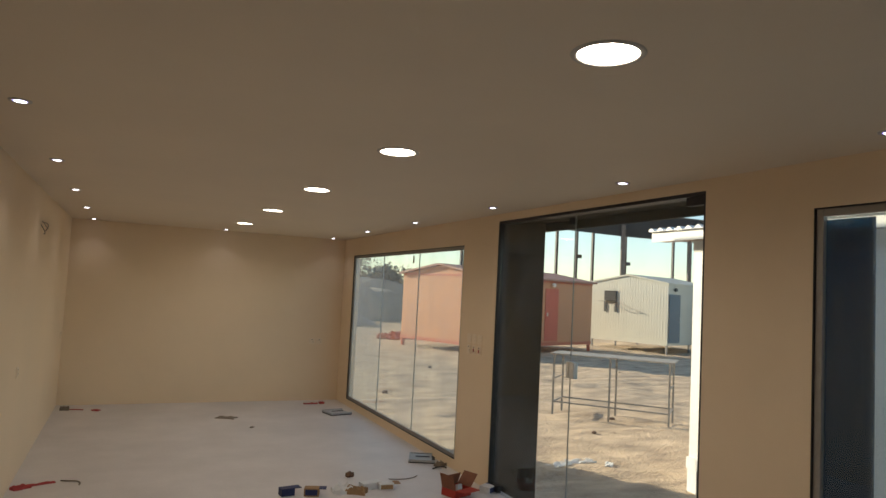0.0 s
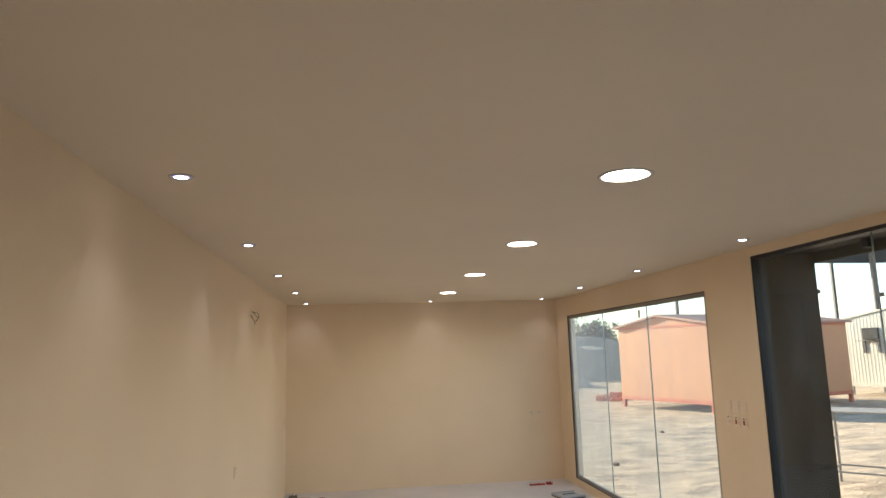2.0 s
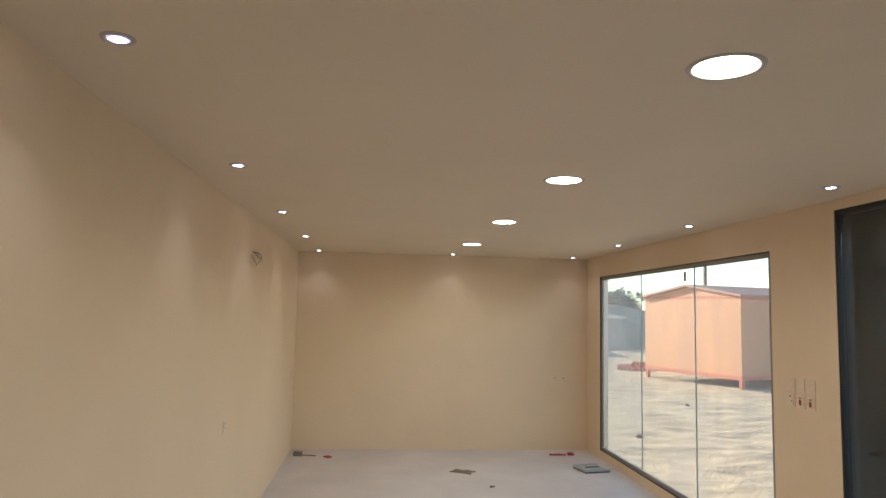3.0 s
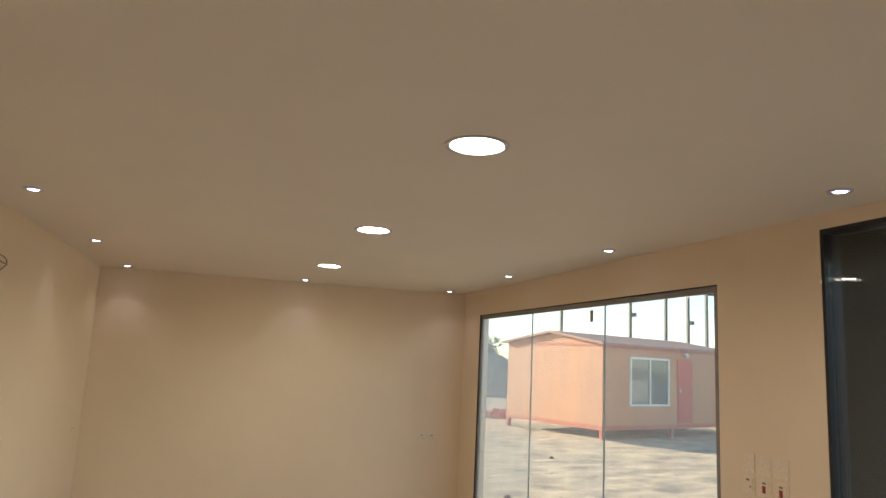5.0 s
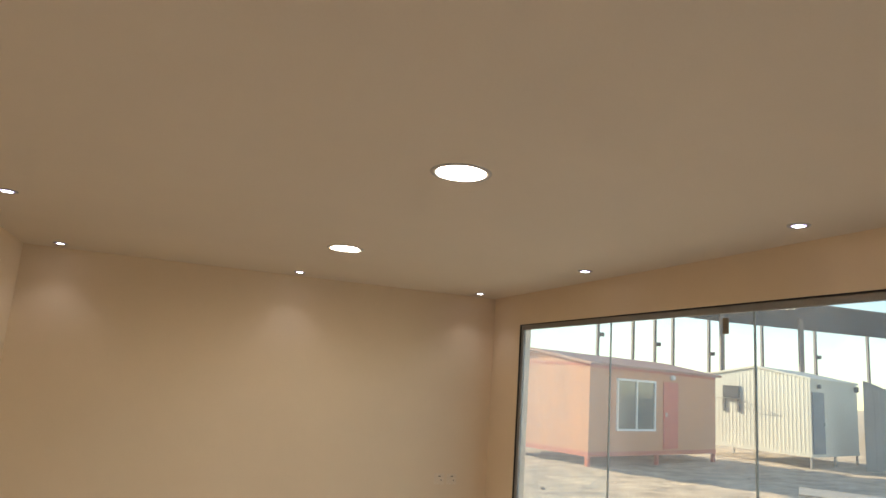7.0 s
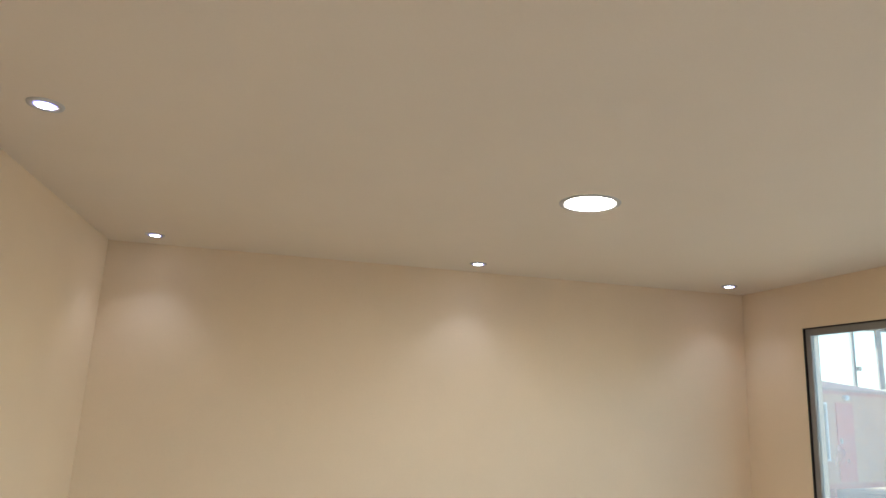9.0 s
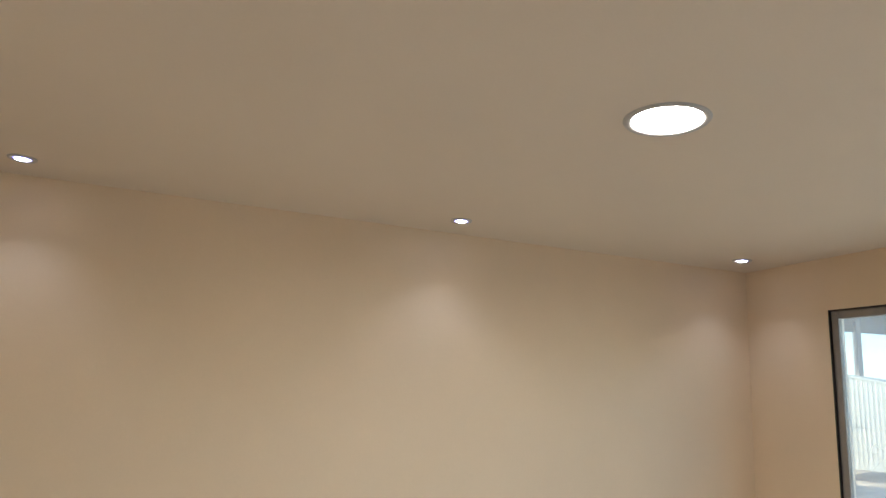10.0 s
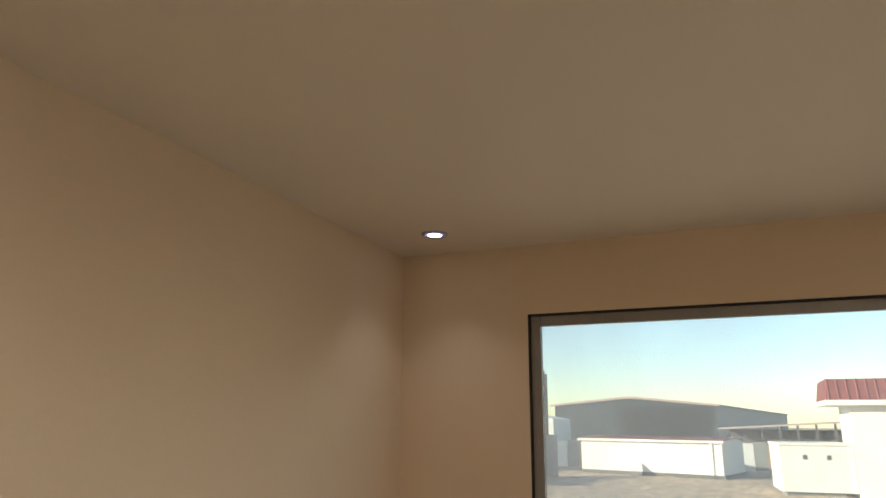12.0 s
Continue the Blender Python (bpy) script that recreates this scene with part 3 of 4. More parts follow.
def lump(m, r, label, material, seed, category="lump", name="clay_lump"):
    bm = bmesh.new()
    bmesh.ops.create_icosphere(bm, subdivisions=3, radius=r)
    for v in bm.verts:
        k = 1 + 0.35 * noise.noise(v.co * (2.2 / r) * 0.6 + Vector((seed, 0, 0)))
        v.co = Vector((v.co.x * k, v.co.y * k * 0.85, max(v.co.z * k * 0.7, -r * 0.45) + r * 0.45))
    return solid(name, bm, material, label, category, m=m, smooth=True)


lump(pose(2.64, 5.15, 0), 0.04, "small brown clay lump on the floor", M_STONE, 1)

# ---- the yard ----
coords = sorted({round(s * v, 2) for s in (-1, 1) for v in [0, 400, 250, 160, 110, 80] + [i * 2.0 for i in range(20, 31)]} | {round(-40 + 0.5 * i, 2) for i in range(161)} | {round(-9 + 0.15 * i, 2) for i in range(121)})
bm = bmesh.new()
cx, cy = 12.0, 14.0
rows = []
for gx in coords:
    row = []
    for gy in coords:
        x, y = gx + cx, gy + cy
        far = max(0.0, 1 - max(abs(gx), abs(gy)) / 50)
        inside = -1.5 < x < 5.5 and -4.5 < y < 11
        z = GROUND + (0 if inside else far * (0.05 * noise.noise(Vector((x * 0.35, y * 0.35, 0))) + 0.05 * noise.noise(Vector((x * 0.8, y * 1.7, 3))) + 0.05 * abs(noise.noise(Vector((x * 0.9 + y * 0.4, y * 1.7 - x * 0.6, 7)))) + 0.018 * noise.noise(Vector((x * 2.9, y * 3.1, 1))) + 0.012 * noise.noise(Vector((x * 6.1, y * 5.6, 4)))))
        row.append(bm.verts.new((x, y, z)))
    rows.append(row)
for i in range(len(coords) - 1):
    for j in range(len(coords) - 1):
        bm.faces.new((rows[i][j], rows[i + 1][j], rows[i + 1][j + 1], rows[i][j + 1]))
solid("ground", bm, M_SAND, "bare sandy yard with tyre marks and stones", "ground", kind="structure", smooth=True)


def gable_cabin(m, length, width, base, eave, ridge, wall_mat, trim_mat, label, over=0.22, feet=True, ribs=(0.0, 0.0), roof_mat=None, roof_over=0.16, foot=0.07):
    """A portable cabin. Local x runs along the long front (at y = 0), y along the gable end (at x = 0)."""
    cab = thing("portable_cabin", m, label, "cabin", "portable cabins in the yard")
    slope = lambda y: eave + (ridge - eave) * (1 - abs(y - width / 2) / (width / 2))
    t = 0.06
    bm = boxes((0.0, length, width - t, width, base, eave), (length - t, length, t, width - t, base, eave))
    part("wall", bm, wall_mat, cab)
    if ribs[0]:
        part("front_wall", ribbed(bmesh.new(), length, base, eave, *ribs), wall_mat, cab)
        g = part("gable_wall", ribbed(bmesh.new(), width, base, eave, *ribs, top=lambda x: slope(width - x) - 0.02), wall_mat, cab)
        g.matrix_local = pose(0, width, 0, 0, 0, -90)
    else:
        part("front_wall", boxes((0.0, length, 0.0, t, base, eave)), wall_mat, cab)
        part("gable_wall", boxes((0.0, t, t, width - t, base, eave)), wall_mat, cab)
    gab = prism(bmesh.new(), [(0.0, eave), (width, eave), (width / 2, ridge - 0.02)], "x", 0.01 if ribs[0] else -0.005, 0.05)
    part("gable_panel", gab, wall_mat, cab)
    for s in (0, 1):
        y0, y1 = (-over, width / 2) if s == 0 else (width / 2, width + over)
        z0, z1 = (eave - over * (ridge - eave) / (width / 2), ridge) if s == 0 else (ridge, eave - over * (ridge - eave) / (width / 2))
        part("roof_slope", prism(bmesh.new(), [(y0, z0), (y1, z1), (y1, z1 + 0.07), (y0, z0 + 0.07)], "x", -roof_over, length + roof_over), roof_mat or trim_mat, cab)
    for r in ((-0.02, 0.0, -0.02, width, base - 0.10, base + 0.03), (0.0, length, -0.02, 0.0, base - 0.10, base + 0.03)):
        part("skid_beam", boxes(r), trim_mat, cab)
    if not ribs[0]:
        part("eave_trim", boxes((-0.015, 0.0, 0.0, width, eave - 0.06, eave + 0.02)), trim_mat, cab)
        part("eave_trim", boxes((0.0, length, -0.015, 0.0, eave - 0.10, eave)), trim_mat, cab)
    if feet:
        zf = GROUND - 0.06 - m.translation.z
        for x in (0.06, length / 2, length - 0.06):
            for y in (0.06, width - 0.06):
                part("foot", boxes((x - foot, x + foot, y - foot, y + foot, zf, base - 0.1)), M_LEG if ribs[0] else trim_mat, cab)
    return cab


def cabin_window(cab, x0, x1, z0, z1, frame_mat):
    w = part("window", boxes((x0, x1, -0.01, 0.02, z0, z1)), M_WINGLASS, cab, "dark sliding window in a white frame")
    f = 0.06
    part("window_frame", boxes((x0 - f, x1 + f, -0.05, 0.0, z1, z1 + f), (x0 - f, x1 + f, -0.06, 0.0, z0 - f, z0), (x0 - f, x0, -0.05, 0.0, z0, z1), (x1, x1 + f, -0.05, 0.0, z0, z1)), frame_mat, w, "white window frame")
    part("mullion", boxes(((x0 + x1) / 2 - 0.03, (x0 + x1) / 2 + 0.03, -0.045, 0.0, z0, z1)), frame_mat, w)
    return w


red = gable_cabin(pose(11.85, 20.03, 0, 0, 0, 18.6), 6.78, 4.2, -0.06, 2.36, 2.70, M_RED, M_REDTRIM, "salmon red portable cabin on short red feet", 0.15, roof_mat=M_REDROOF, foot=0.055)
cabin_window(red, 1.29, 3.12, 0.60, 1.97, M_PLASTER)
d = part("door", boxes((3.64, 4.46, -0.025, 0.01, 0.0, 2.04), bevel=0.004), M_REDDOOR, red, "bright red steel door")
part("handle", boxes((3.72, 3.77, -0.07, -0.02, 0.98, 1.10)), M_STEEL, d)
part("door_lamp", lathe(bmesh.new(), [(0.001, -0.1), (0.07, -0.08), (0.09, 0.0), (0.05, 0.05), (0.001, 0.06)], 16, (4.06, -0.08, 2.2)), M_PAPER, red, "white lamp over the door")

white = gable_cabin(pose(21.42, 21.12, 0, 0, 0, 17.6), 3.98, 3.86, 0.02, 2.50, 2.85, M_WHITE, M_WHITE, "white ribbed sheet portable cabin with a blue door", 0.05, True, (0.135, 0.0055), None, 0.05, 0.035)
d = part("door", boxes((0.06, 0.96, -0.055, 0.0, 0.02, 2.09), bevel=0.004), M_BLUEDOOR, white, "slate blue steel door")
part("handle", boxes((0.88, 0.93, -0.10, -0.05, 0.95, 1.08)), M_STEEL, d)
part("wall_lamp", boxes((0.45, 0.55, -0.14, -0.03, 2.22, 2.36), bevel=0.01), M_POST, white, "small dark lamp")
part("wall_lamp", boxes((3.62, 3.76, -0.16, -0.03, 2.22, 2.42), bevel=0.01), M_POST, white, "small dark lamp")

ac = thing("air_conditioner", white.matrix_world @ pose(0, 2.80, 0), "dark air conditioner on a bracket on the white cabin", "air conditioner")
part("ac_case", boxes((-0.05, 0.0, -0.30, 0.34, 1.70, 2.15), bevel=0.01), M_BLACK, ac)
for z in (1.78, 1.86, 1.94, 2.02):
    part("grille_slat", boxes((-0.062, -0.05, -0.26, 0.30, z, z + 0.035)), M_POST, ac)
part("shelf_bar", boxes((-0.48, -0.455, -0.34, 0.38, 1.655, 1.675)), M_POST, ac)
part("shelf", boxes((-0.10, 0.0, -0.34, 0.38, 1.655, 1.675)), M_POST, ac)
for y in (-0.26, 0.30):
    part("bracket_arm", boxes((-0.05, 0.0, y - 0.045, y + 0.045, 1.20, 1.655)), M_POST, ac)
    part("shelf_arm", boxes((-0.455, -0.10, y - 0.02, y + 0.02, 1.655, 1.675)), M_POST, ac)

near = gable_cabin(pose(6.75, 5.23, 0, 0, 0, -90), 6.0, 3.4, -0.10, 2.42, 2.44, M_BRIGHT, M_BRIGHT, "white portable cabin close to the entrance", 0.02, True, (0, 0), None, 0.02)
part("fascia_board", boxes((-0.48, 6.12, -0.215, -0.195, 2.43, 2.55)), M_BRIGHT, near, "flat white fascia board")
part("soffit", boxes((-0.46, 6.10, -0.194, -0.002, 2.44, 2.46)), M_HALLTRIM, near)
wave = [(-0.50 + 0.019 * i, 2.575 + 0.022 * math.sin(i * 0.79)) for i in range(346)]
part("corrugated_roof", prism(bmesh.new(), [(wave[0][0], 2.552)] + wave + [(wave[-1][0], 2.552)], "y", -0.25, 3.6), M_BRIGHT, near, "corrugated white roof sheet")

# work table frame
tx = Vector((9.22 - 7.87, 8.12 - 9.68, 0))
table = thing("work_table", pose(7.87, 9.68, GROUND, 0, 0, math.degrees(math.atan2(tx.y, tx.x))), "long pale topped table on thin steel legs", "table")
L, B, hh = tx.length, 0.72, 1.13
part("tabletop", boxes((-0.06, L + 0.06, -0.01, B + 0.01, hh - 0.02, hh), bevel=0.004), M_TOP, table, "pale board top")
for x in (0.02, L / 2, L - 0.02):
    for y in (0.02, B - 0.02):
        part("leg", boxes((x - 0.016, x + 0.016, y - 0.016, y + 0.016, -0.05, hh - 0.022)), M_LEG, table)
for y in (0.02, B - 0.02):
    part("long_rail", boxes((0.036, L - 0.036, y - 0.012, y + 0.012, 0.24, 0.265)), M_LEG, table)
for x in (0.02, L - 0.02):
    for z in (0.24, 0.66):
        part("cross_rail", boxes((x - 0.012, x + 0.012, 0.036, B - 0.036, z, z + 0.025)), M_LEG, table)

for i, (x, y, a, sz) in enumerate(((5.80, 6.47, 20, (0.42, 0.16)), (6.21, 6.57, -10, (0.40, 0.14)), (6.50, 6.33, 50, (0.20, 0.10)), (6.36, 6.60, 0, (0.10, 0.10)))):
    crumpled("white_litter", pose(x, y, GROUND + 0.01, 0, 0, a), sz, M_PAPER, "crumpled white plastic litter on the sand", "litter", 30 + i, 0.035)
rs = random.Random(5)
lump(pose(7.64, 8.12, GROUND), 0.04, "dark stone on the sand", M_STONE, 3, "stone", "stone")
for i in range(26):
    x, y = rs.uniform(5.2, 22), rs.uniform(6.0, 20)
    if (x < 8.6 and y < 5.4) or y > 20 + 0.24 * (x - 12.4) - 0.6:
        continue
    lump(pose(x, y, GROUND - 0.01), rs.uniform(0.025, 0.06), "stone on the sand", M_STONE, i + 10, "stone", "stone")

for i, (x, y, a, sz, h) in enumerate(((11.4, 26.9, 10, (0.8, 0.5), 0.16), (11.0, 27.3, 60, (0.6, 0.5), 0.22), (11.8, 27.5, -30, (0.8, 0.4), 0.28))):
    crumpled("red_debris", pose(x, y, GROUND, 0, 0, a), sz, M_REDTRIM, "crumpled red sheet debris behind the red cabin", "debris", 60 + i, h)

# ---- the open shed, fence and far buildings ----
shed = thing("open_shed", pose(0, 0, GROUND), "open steel shed with dark roof fascia and thin posts", "shed")
SHED = pose(20.0, 36.1, 0, 0, 0, -22.43)


def along(x):
    """Distance along the shed's front for a place x in the yard."""
    return (x - 20.0) * 1.0818


FRONT = (28.4, 32.3, 36.7, 40.0, 42.5, 46.8, 50.4, 54.2)
LAST = along(54.2) + 0.12


def fascia_top(s1):
    return 8.25 - 2.2 * s1 / LAST


arch = [(0.0, 6.75), (along(28.4), 6.2), (along(40.0), 5.75)]
for x in FRONT[4:]:
    s1 = along(x)
    post_top = min(5.95, fascia_top(s1) - 0.12) - (0.25 if x < 43 else 0.0)
    arch += [(s1 - 1.5, fascia_top(s1 - 1.5) - (0.5 if x < 43 else 0.16)), (s1 - 0.12, post_top), (s1 + 0.12, post_top)]
    if x < 54:
        arch.append((s1 + 1.3, fascia_top(s1 + 1.3) - (0.45 if x < 43 else 0.16)))
fascia = prism(bmesh.new(), arch + [(LAST, fascia_top(LAST)), (0.0, 8.25)], "y", -0.12, 0.06)
part("fascia", fascia, M_ROOFDK, shed, "dark weathered sheet fascia").matrix_local = SHED
part("roof", prism(bmesh.new(), [(0.0, 8.11), (LAST, fascia_top(LAST) - 0.12), (LAST, fascia_top(LAST) - 0.01), (0.0, 8.23)], "y", 0.85, 13.0), M_ROOFDK, shed, "dark sheet roof").matrix_local = SHED @ pose(0, 0, 0, 5)
part("edge_trim", prism(bmesh.new(), [(0.0, 8.25), (LAST, fascia_top(LAST)), (LAST, fascia_top(LAST) + 0.08), (0.0, 8.33)], "y", -0.15, 0.06), M_POST, shed).matrix_local = SHED
for i, x in enumerate(FRONT):
    r = 0.11
    top = (6.9, 6.6, 6.4, 6.2)[i] if i < 4 else 5.9
    part("front_post", boxes((along(x) - r, along(x) + r, -0.34, -0.13, -0.1, top)), M_COLUMN, shed, "grey brown steel column").matrix_local = SHED
for i, x in enumerate((23.9, 29.6, 32.7, 34.7, 36.4, 39.9, 45.4, 51.3, 57.6)):
    r = 0.10
    part("back_post", boxes((x - r, x + r, 46 - r, 46 + r, -0.1, 8.6)), M_POST, shed)
    if i % 2:
        lamp_z = 5.6 + 0.35 * math.sin(i * 2.1)
        part("flood_lamp", boxes((x + r, x + r + 0.26, 45.7, 46, lamp_z, lamp_z + 0.3), bevel=0.01), M_POST, shed)

FENCE_L = 9.2
fence = thing("sheet_fence", pose(23.4, 20.69, GROUND, 0, 0, -36.2), "grey ribbed sheet fence along the yard", "fence")
fence_top = lambda x: max(3.02 - 0.37 * x, 2.15 - 0.055 * x)
part("fence_sheet", ribbed(bmesh.new(), FENCE_L, -0.1, 2.0, 0.5, 0.012, top=fence_top), M_FENCE, fence)
part("fence_cap", prism(bmesh.new(), [(0, 3.01), (2.76, 1.99), (FENCE_L, 2.14 - 0.055 * FENCE_L), (FENCE_L, 2.19 - 0.055 * FENCE_L), (2.76, 2.04), (0, 3.06)], "y", -0.035, 0.03), M_FENCE, fence)
for i in range(5):
    x = 0.05 + i * 2.2
    part("fence_post", boxes((x - 0.03, x + 0.03, 0.035, 0.095, -0.1, 2.12 - 0.055 * x)), M_POST, fence)

hall = thing("warehouse", pose(90, 19.0, GROUND), "blue grey sheet warehouse with a shallow gable", "building")
HE, HR = 3.75 - GROUND, 4.75 - GROUND
hy0, hy1, hr = -8.6, 10.9, 1.4
# Gable and ribs carry painted shade; the sun would light this side.
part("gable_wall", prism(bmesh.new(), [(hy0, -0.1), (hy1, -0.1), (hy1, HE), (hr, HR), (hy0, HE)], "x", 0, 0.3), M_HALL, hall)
part("verge_trim", prism(bmesh.new(), [(hy0 - 0.5, HE - 0.05), (hr, HR - 0.05), (hy1 + 0.5, HE - 0.05), (hy1 + 0.5, HE + 0.22), (hr, HR + 0.25), (hy0 - 0.5, HE + 0.22)], "x", -0.3, 0.0), M_HALLTRIM, hall, "rust coloured verge")
part("roof", prism(bmesh.new(), [(hy0, HE), (hr, HR), (hy1, HE), (hy1, HE + 0.18), (hr, HR + 0.18), (hy0, HE + 0.18)], "x", 0.002, 60), M_FENCE, hall)
part("side_wall", prism(bmesh.new(), [(0.3, hy0), (100, hy0 - 13.4), (100, hy0 - 13.1), (0.3, hy0 + 0.3)], "z", -0.1, HE), M_FENCE, hall, "grey sheet long side")
part("side_gutter", prism(bmesh.new(), [(0.3, hy0 - 0.3), (100, hy0 - 13.7), (100, hy0 - 13.1), (0.3, hy0 + 0.3)], "z", HE + 0.002, HE + 0.2), M_POST, hall, "dark gutter edge")
for i in range(12):
    y = hy0 + 1.0 + i * 1.55
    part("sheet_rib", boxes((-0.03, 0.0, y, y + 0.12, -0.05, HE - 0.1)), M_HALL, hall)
# Solid slab on the gable, coloured as the dark inside of the doorway.
part("entrance", boxes((-0.10, 0.0, -7.9, 2.7, -0.05, 4.15)), M_HALLDARK, hall, "doorway filled near-black for the shade inside")

low = thing("low_building", pose(33.75, 14.85, GROUND, 0, 0, -104), "long low white building with a dark tiled roof", "building")
LL, LD = 6.3, 3.2
part("wall", boxes((0, LL, 0, LD, -0.1, 1.46)), M_PLASTER, low)
part("gable", prism(bmesh.new(), [(0, 1.46), (LD, 1.46), (LD / 2, 1.64)], "x", LL - 0.1, LL + 0.02), M_PLASTER, low)
part("roof", prism(bmesh.new(), [(-0.10, 1.50), (LD / 2, 1.60), (LD + 0.10, 1.50), (LD + 0.10, 1.53), (LD / 2, 1.63), (-0.10, 1.53)], "x", -0.15, LL + 0.06), M_TILE, low, "dark maroon roof")
part("fascia", boxes((-0.12, LL + 0.08, -0.14, -0.10, 1.42, 1.52)), M_PLASTER, low)
part("plinth", boxes((-0.03, LL + 0.03, -0.03, LD + 0.03, -0.1, 0.16)), M_POST, low, "grey plinth")
for x in (LL - 0.50, LL - 0.12):
    part("pilaster", boxes((x, x + 0.1, -0.06, 0.0, 0.16, 1.42)), M_PLASTER, low)

house = thing("tiled_house", pose(26.7, 4.99, GROUND), "white plastered house with a maroon tiled roof", "house")
part("wall", boxes((0, 2.5, -8, -0.22, -0.1, 2.80)), M_PLASTER, house)
part("cornice", boxes((-0.4, 2.9, -8.4, 0.48, 2.80, 2.97), bevel=0.03), M_PLASTER, house, "white cornice band")
bm = bmesh.new()
lo = [bm.verts.new(p) for p in ((-0.32, -8.3, 2.97), (2.8, -8.3, 2.97), (2.8, 0.42, 2.97), (-0.32, 0.42, 2.97))]
hi = [bm.verts.new(p) for p in ((-0.02, -8.1, 3.64), (2.5, -8.1, 3.64), (2.5, 0.34, 3.64), (-0.02, 0.34, 3.64))]
for i in range(4):
    bm.faces.new((lo[i], lo[(i + 1) % 4], hi[(i + 1) % 4], hi[i]))
bm.faces.new(lo[::-1])
bm.faces.new(hi)
part("roof", bm, M_TILE, house, "maroon tiled roof")
for i in range(22):
    y = 0.32 - i * 0.27
    part("tile_row", rod(bmesh.new(), (-0.325, y, 2.975), (-0.025, y, 3.64), 0.03, 0.03, 8), M_TILE, house)

annex = thing("yard_wall", pose(26.6, 6.92, GROUND, 0, 0, -84), "thick white wall block with two dark vents", "wall block")
part("block", boxes((0, 2.15, 0, 2.0, 0.12, 1.55), bevel=0.02), M_PLASTER, annex)
part("cap", boxes((-0.04, 2.16, -0.04, 2.04, 1.55, 1.63), bevel=0.02), M_PLASTER, annex)
part("base", boxes((0.12, 1.80, 0.12, 1.8, -0.1, 0.12)), M_FENCE, annex)
for x in (0.74, 1.43):
    part("vent", boxes((x - 0.065, x + 0.065, -0.01, 0.03, 1.12, 1.26)), M_POST, annex, "dark vent")

gate = thing("boarded_gate", pose(37.6, 17.6, GROUND, 0, 0, -84), "tan boarded gate between the buildings", "gate")
for i in range(20):
    part("board", boxes((i * 0.6, i * 0.6 + 0.57, 0, 0.05, -0.05, 1.22 + 0.06 * (i % 3))), (M_BOARD, M_PLASTER, M_FENCE, M_BOARD, M_POST)[i % 5], gate)
lean = thing("far_shelter", pose(46, 8.6, GROUND), "low open shelter with a thin roof", "shelter")
part("roof", prism(bmesh.new(), [(0.6, 1.86), (-9.0, 2.44), (-9.0, 2.54), (0.6, 1.94)], "x", 0, 6), M_HALLTRIM, lean, "pale thin roof edge")
part("back_wall", boxes((5.7, 6, -9, 0, -0.1, 1.84)), M_POST, lean)
for i in range(9):
    y = 0.2 - i * 0.95
    part("post", boxes((0.1, 0.22, y - 0.12, y, -0.1, 1.86 + (0.6 - y) * 0.06)), M_POST, lean)
part("rail", boxes((0.08, 0.1, -8.6, 0.2, 1.28, 1.36)), M_POST, lean)

store = thing("white_store", pose(72, 25.5, GROUND), "long low white storehouse behind the fence", "building")
part("wall", boxes((0, 8, 0.2, 9.0, -0.1, 2.55)), M_PLASTER, store)
part("gable", prism(bmesh.new(), [(0.2, 2.551), (9.0, 2.551), (5.6, 3.42)], "x", 0.0, 8.0), M_PLASTER, store)
part("vent_pipe", boxes((-0.12, -0.02, 5.0, 5.16, -0.1, 2.3)), M_POST, store)
# Shallow slab whose near-black colour stands for the unlit room behind.
part("window", boxes((-0.05, 0.02, 3.62, 4.65, 1.2, 2.45)), M_HALLDARK, store, "window opening filled near-black for the shade inside")


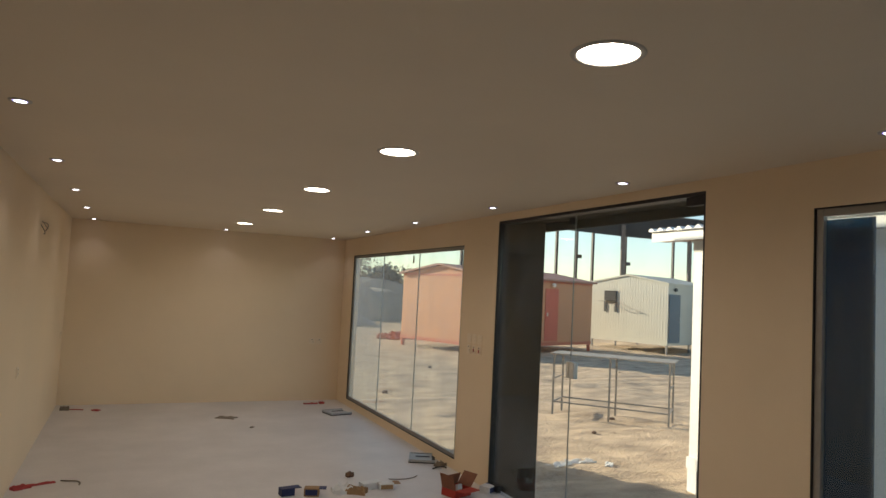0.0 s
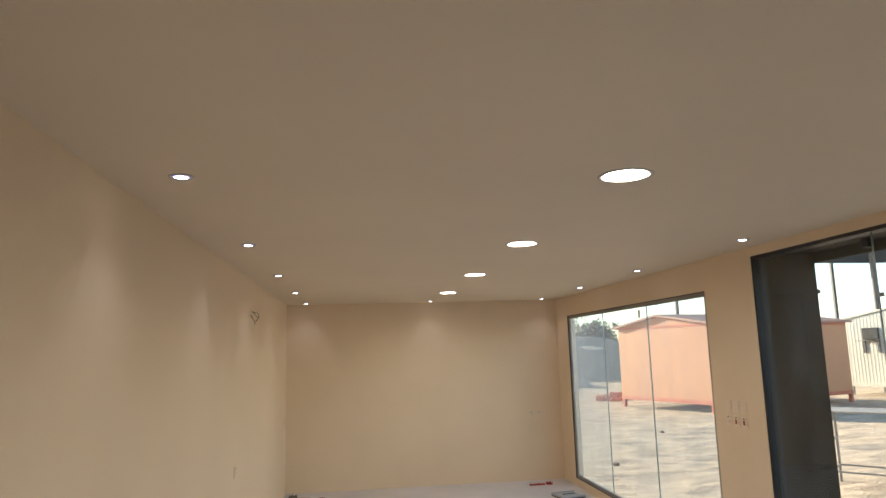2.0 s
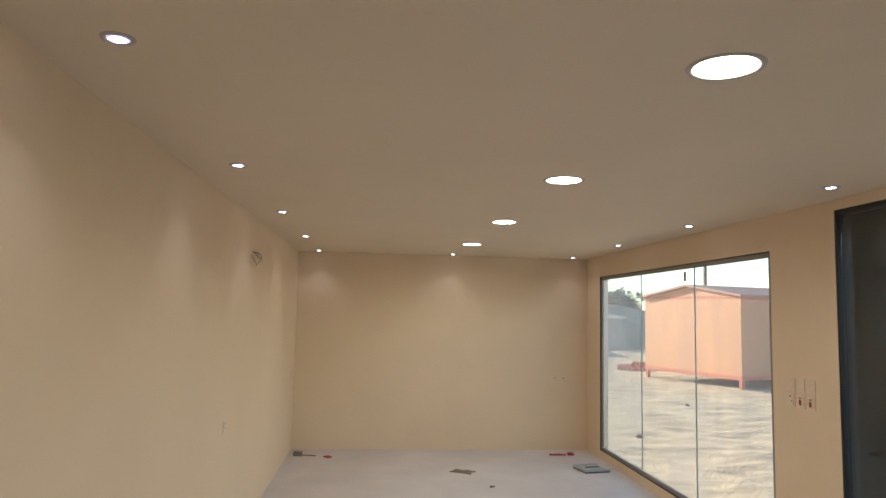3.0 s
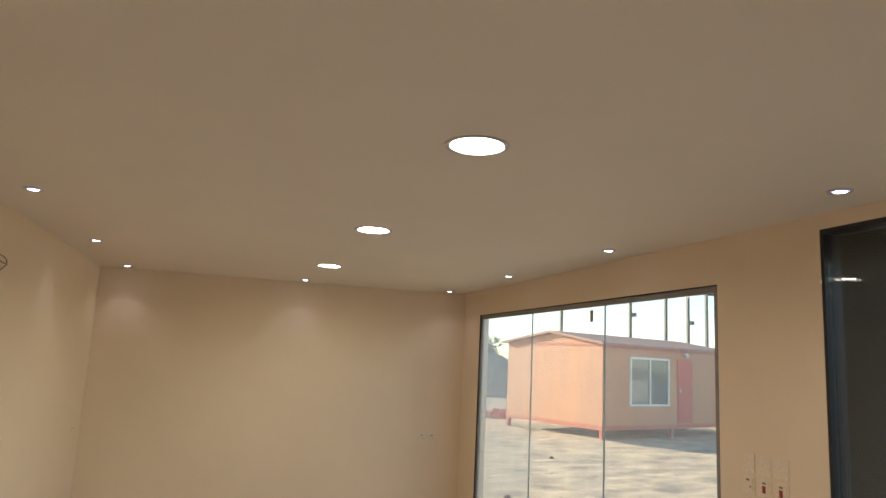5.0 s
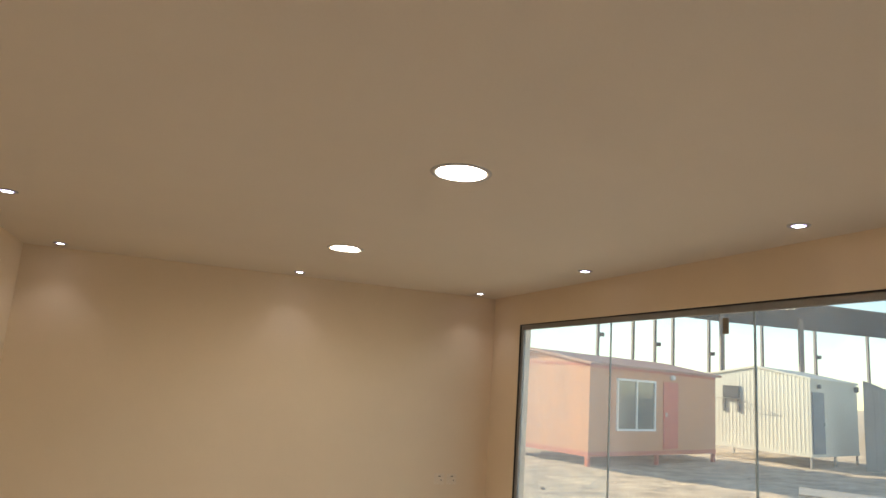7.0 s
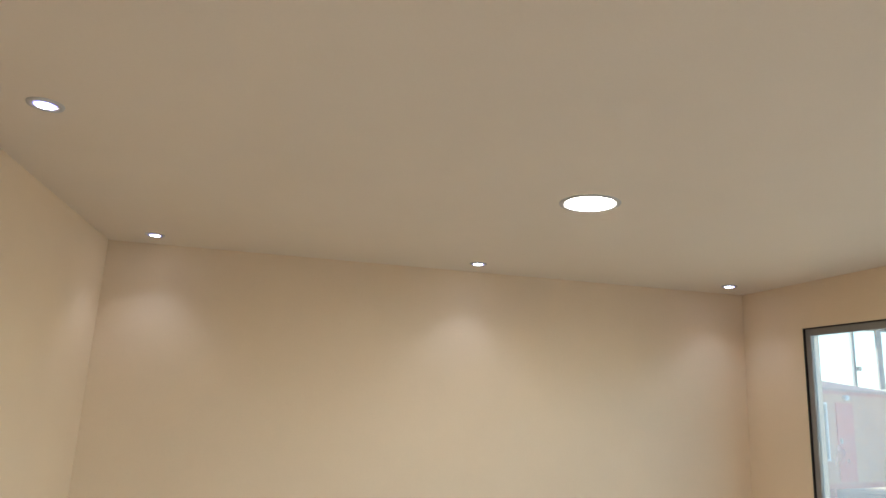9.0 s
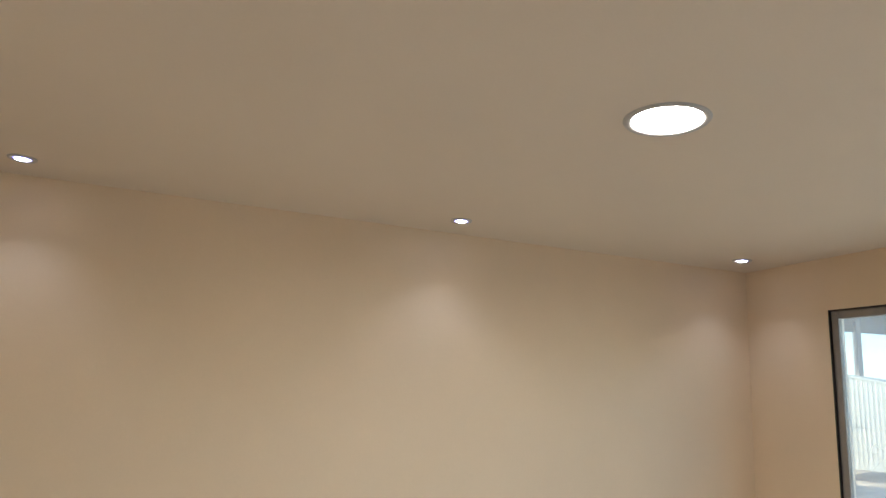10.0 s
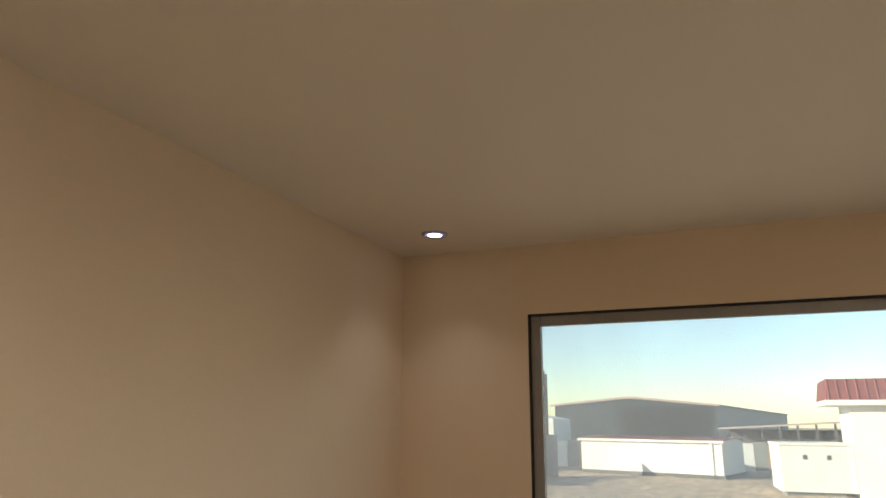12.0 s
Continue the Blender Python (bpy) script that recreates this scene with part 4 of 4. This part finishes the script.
# ---- trees and mounds ----
def tree(m, h, spread, seed, label):
    rnd = random.Random(seed)
    t = thing("tree", m, label, "tree", "trees behind the fence")
    bm = bmesh.new()
    rod(bm, (0, 0, -0.2), (0.1, 0.05, h * 0.45), 0.16, 0.10, 8)
    tips = []
    for i in range(7):
        a, el = i * 2.4 + rnd.random(), rnd.uniform(0.5, 1.2)
        ln = h * rnd.uniform(0.3, 0.48)
        tip = Vector((0.1 + math.cos(a) * math.cos(el) * ln * spread, 0.05 + math.sin(a) * math.cos(el) * ln * spread, h * 0.42 + math.sin(el) * ln))
        rod(bm, (0.08, 0.04, h * rnd.uniform(0.3, 0.44)), tip, 0.07, 0.02, 6)
        tips.append(tip)
    part("trunk", bm, M_BARK, t)
    bm = bmesh.new()
    for tip in tips:
        for k in range(15):
            c0 = tip + Vector((rnd.gauss(0, 0.62), rnd.gauss(0, 0.62), rnd.gauss(-0.25, 0.55)))
            for q in range(34):
                p = c0 + Vector((rnd.gauss(0, 0.26), rnd.gauss(0, 0.26), rnd.gauss(0, 0.22)))
                u = Vector((rnd.uniform(-1, 1), rnd.uniform(-1, 1), rnd.uniform(-1, 1))).normalized()
                w = u.orthogonal().normalized()
                s = rnd.uniform(0.08, 0.20)
                bm.faces.new([bm.verts.new(p + u * s), bm.verts.new(p + w * s * 0.5), bm.verts.new(p - u * s), bm.verts.new(p - w * s * 0.5)])
    part("crown", bm, M_LEAF, t, "dusty grey green leaves")
    return t


trees = [tree(pose(60, 35.6, GROUND), 4.3, 1.0, 1, "dusty grey green tree behind the fence"), tree(pose(61, 32.6, GROUND), 3.0, 0.8, 2, "thin dusty tree behind the fence"), tree(pose(62, 31.4, GROUND), 3.2, 1.0, 3, "thin dusty tree behind the fence")]
rt = random.Random(9)
for i, (x, y, s1) in enumerate(((61, 37.2, 1.0), (63, 38.4, 1.05), (63, 33.6, 1.0), (92, 41, 1.0), (94, 38.5, 1.1), (26, 74, 1.3), (22, 78, 1.9), (30, 80, 1.8), (19, 66, 1.4))):
    o = copy_thing(trees[i % 3], pose(x, y, GROUND, 0, 0, rt.uniform(0, 360)))
    o.scale = (s1, s1, s1 * 0.95)


def mound(m, rx, ry, h, seed):
    bm = bmesh.new()
    n = 36
    rows = []
    for i in range(n + 1):
        row = []
        for j in range(n + 1):
            u, v = 2 * i / n - 1, 2 * j / n - 1
            q = max(0.0, 1 - (u * u + v * v))
            z = h * q ** 0.9 * (0.8 + 0.22 * noise.noise(Vector((u * 2.5 + seed, v * 2.5, 0)))) + 0.22 * q * noise.noise(Vector((u * 6, v * 6, seed))) + 0.10 * q * noise.noise(Vector((u * 15, v * 15, seed)))
            row.append(bm.verts.new((u * rx, v * ry, z - 0.12)))
        rows.append(row)
    for i in range(n):
        for j in range(n):
            bm.faces.new((rows[i][j], rows[i + 1][j], rows[i + 1][j + 1], rows[i][j + 1]))
    return solid("spoil_mound", bm, M_MOUND, "dark heap of earth beyond the yard", "mound", "earth heaps", m=m, smooth=True)


mound(pose(15.5, 47, GROUND), 6, 5, 3.4, 1)
mound(pose(20, 60, GROUND), 9, 6, 4.0, 2)
mound(pose(11.5, 38, GROUND), 3.0, 2.4, 1.3, 3)
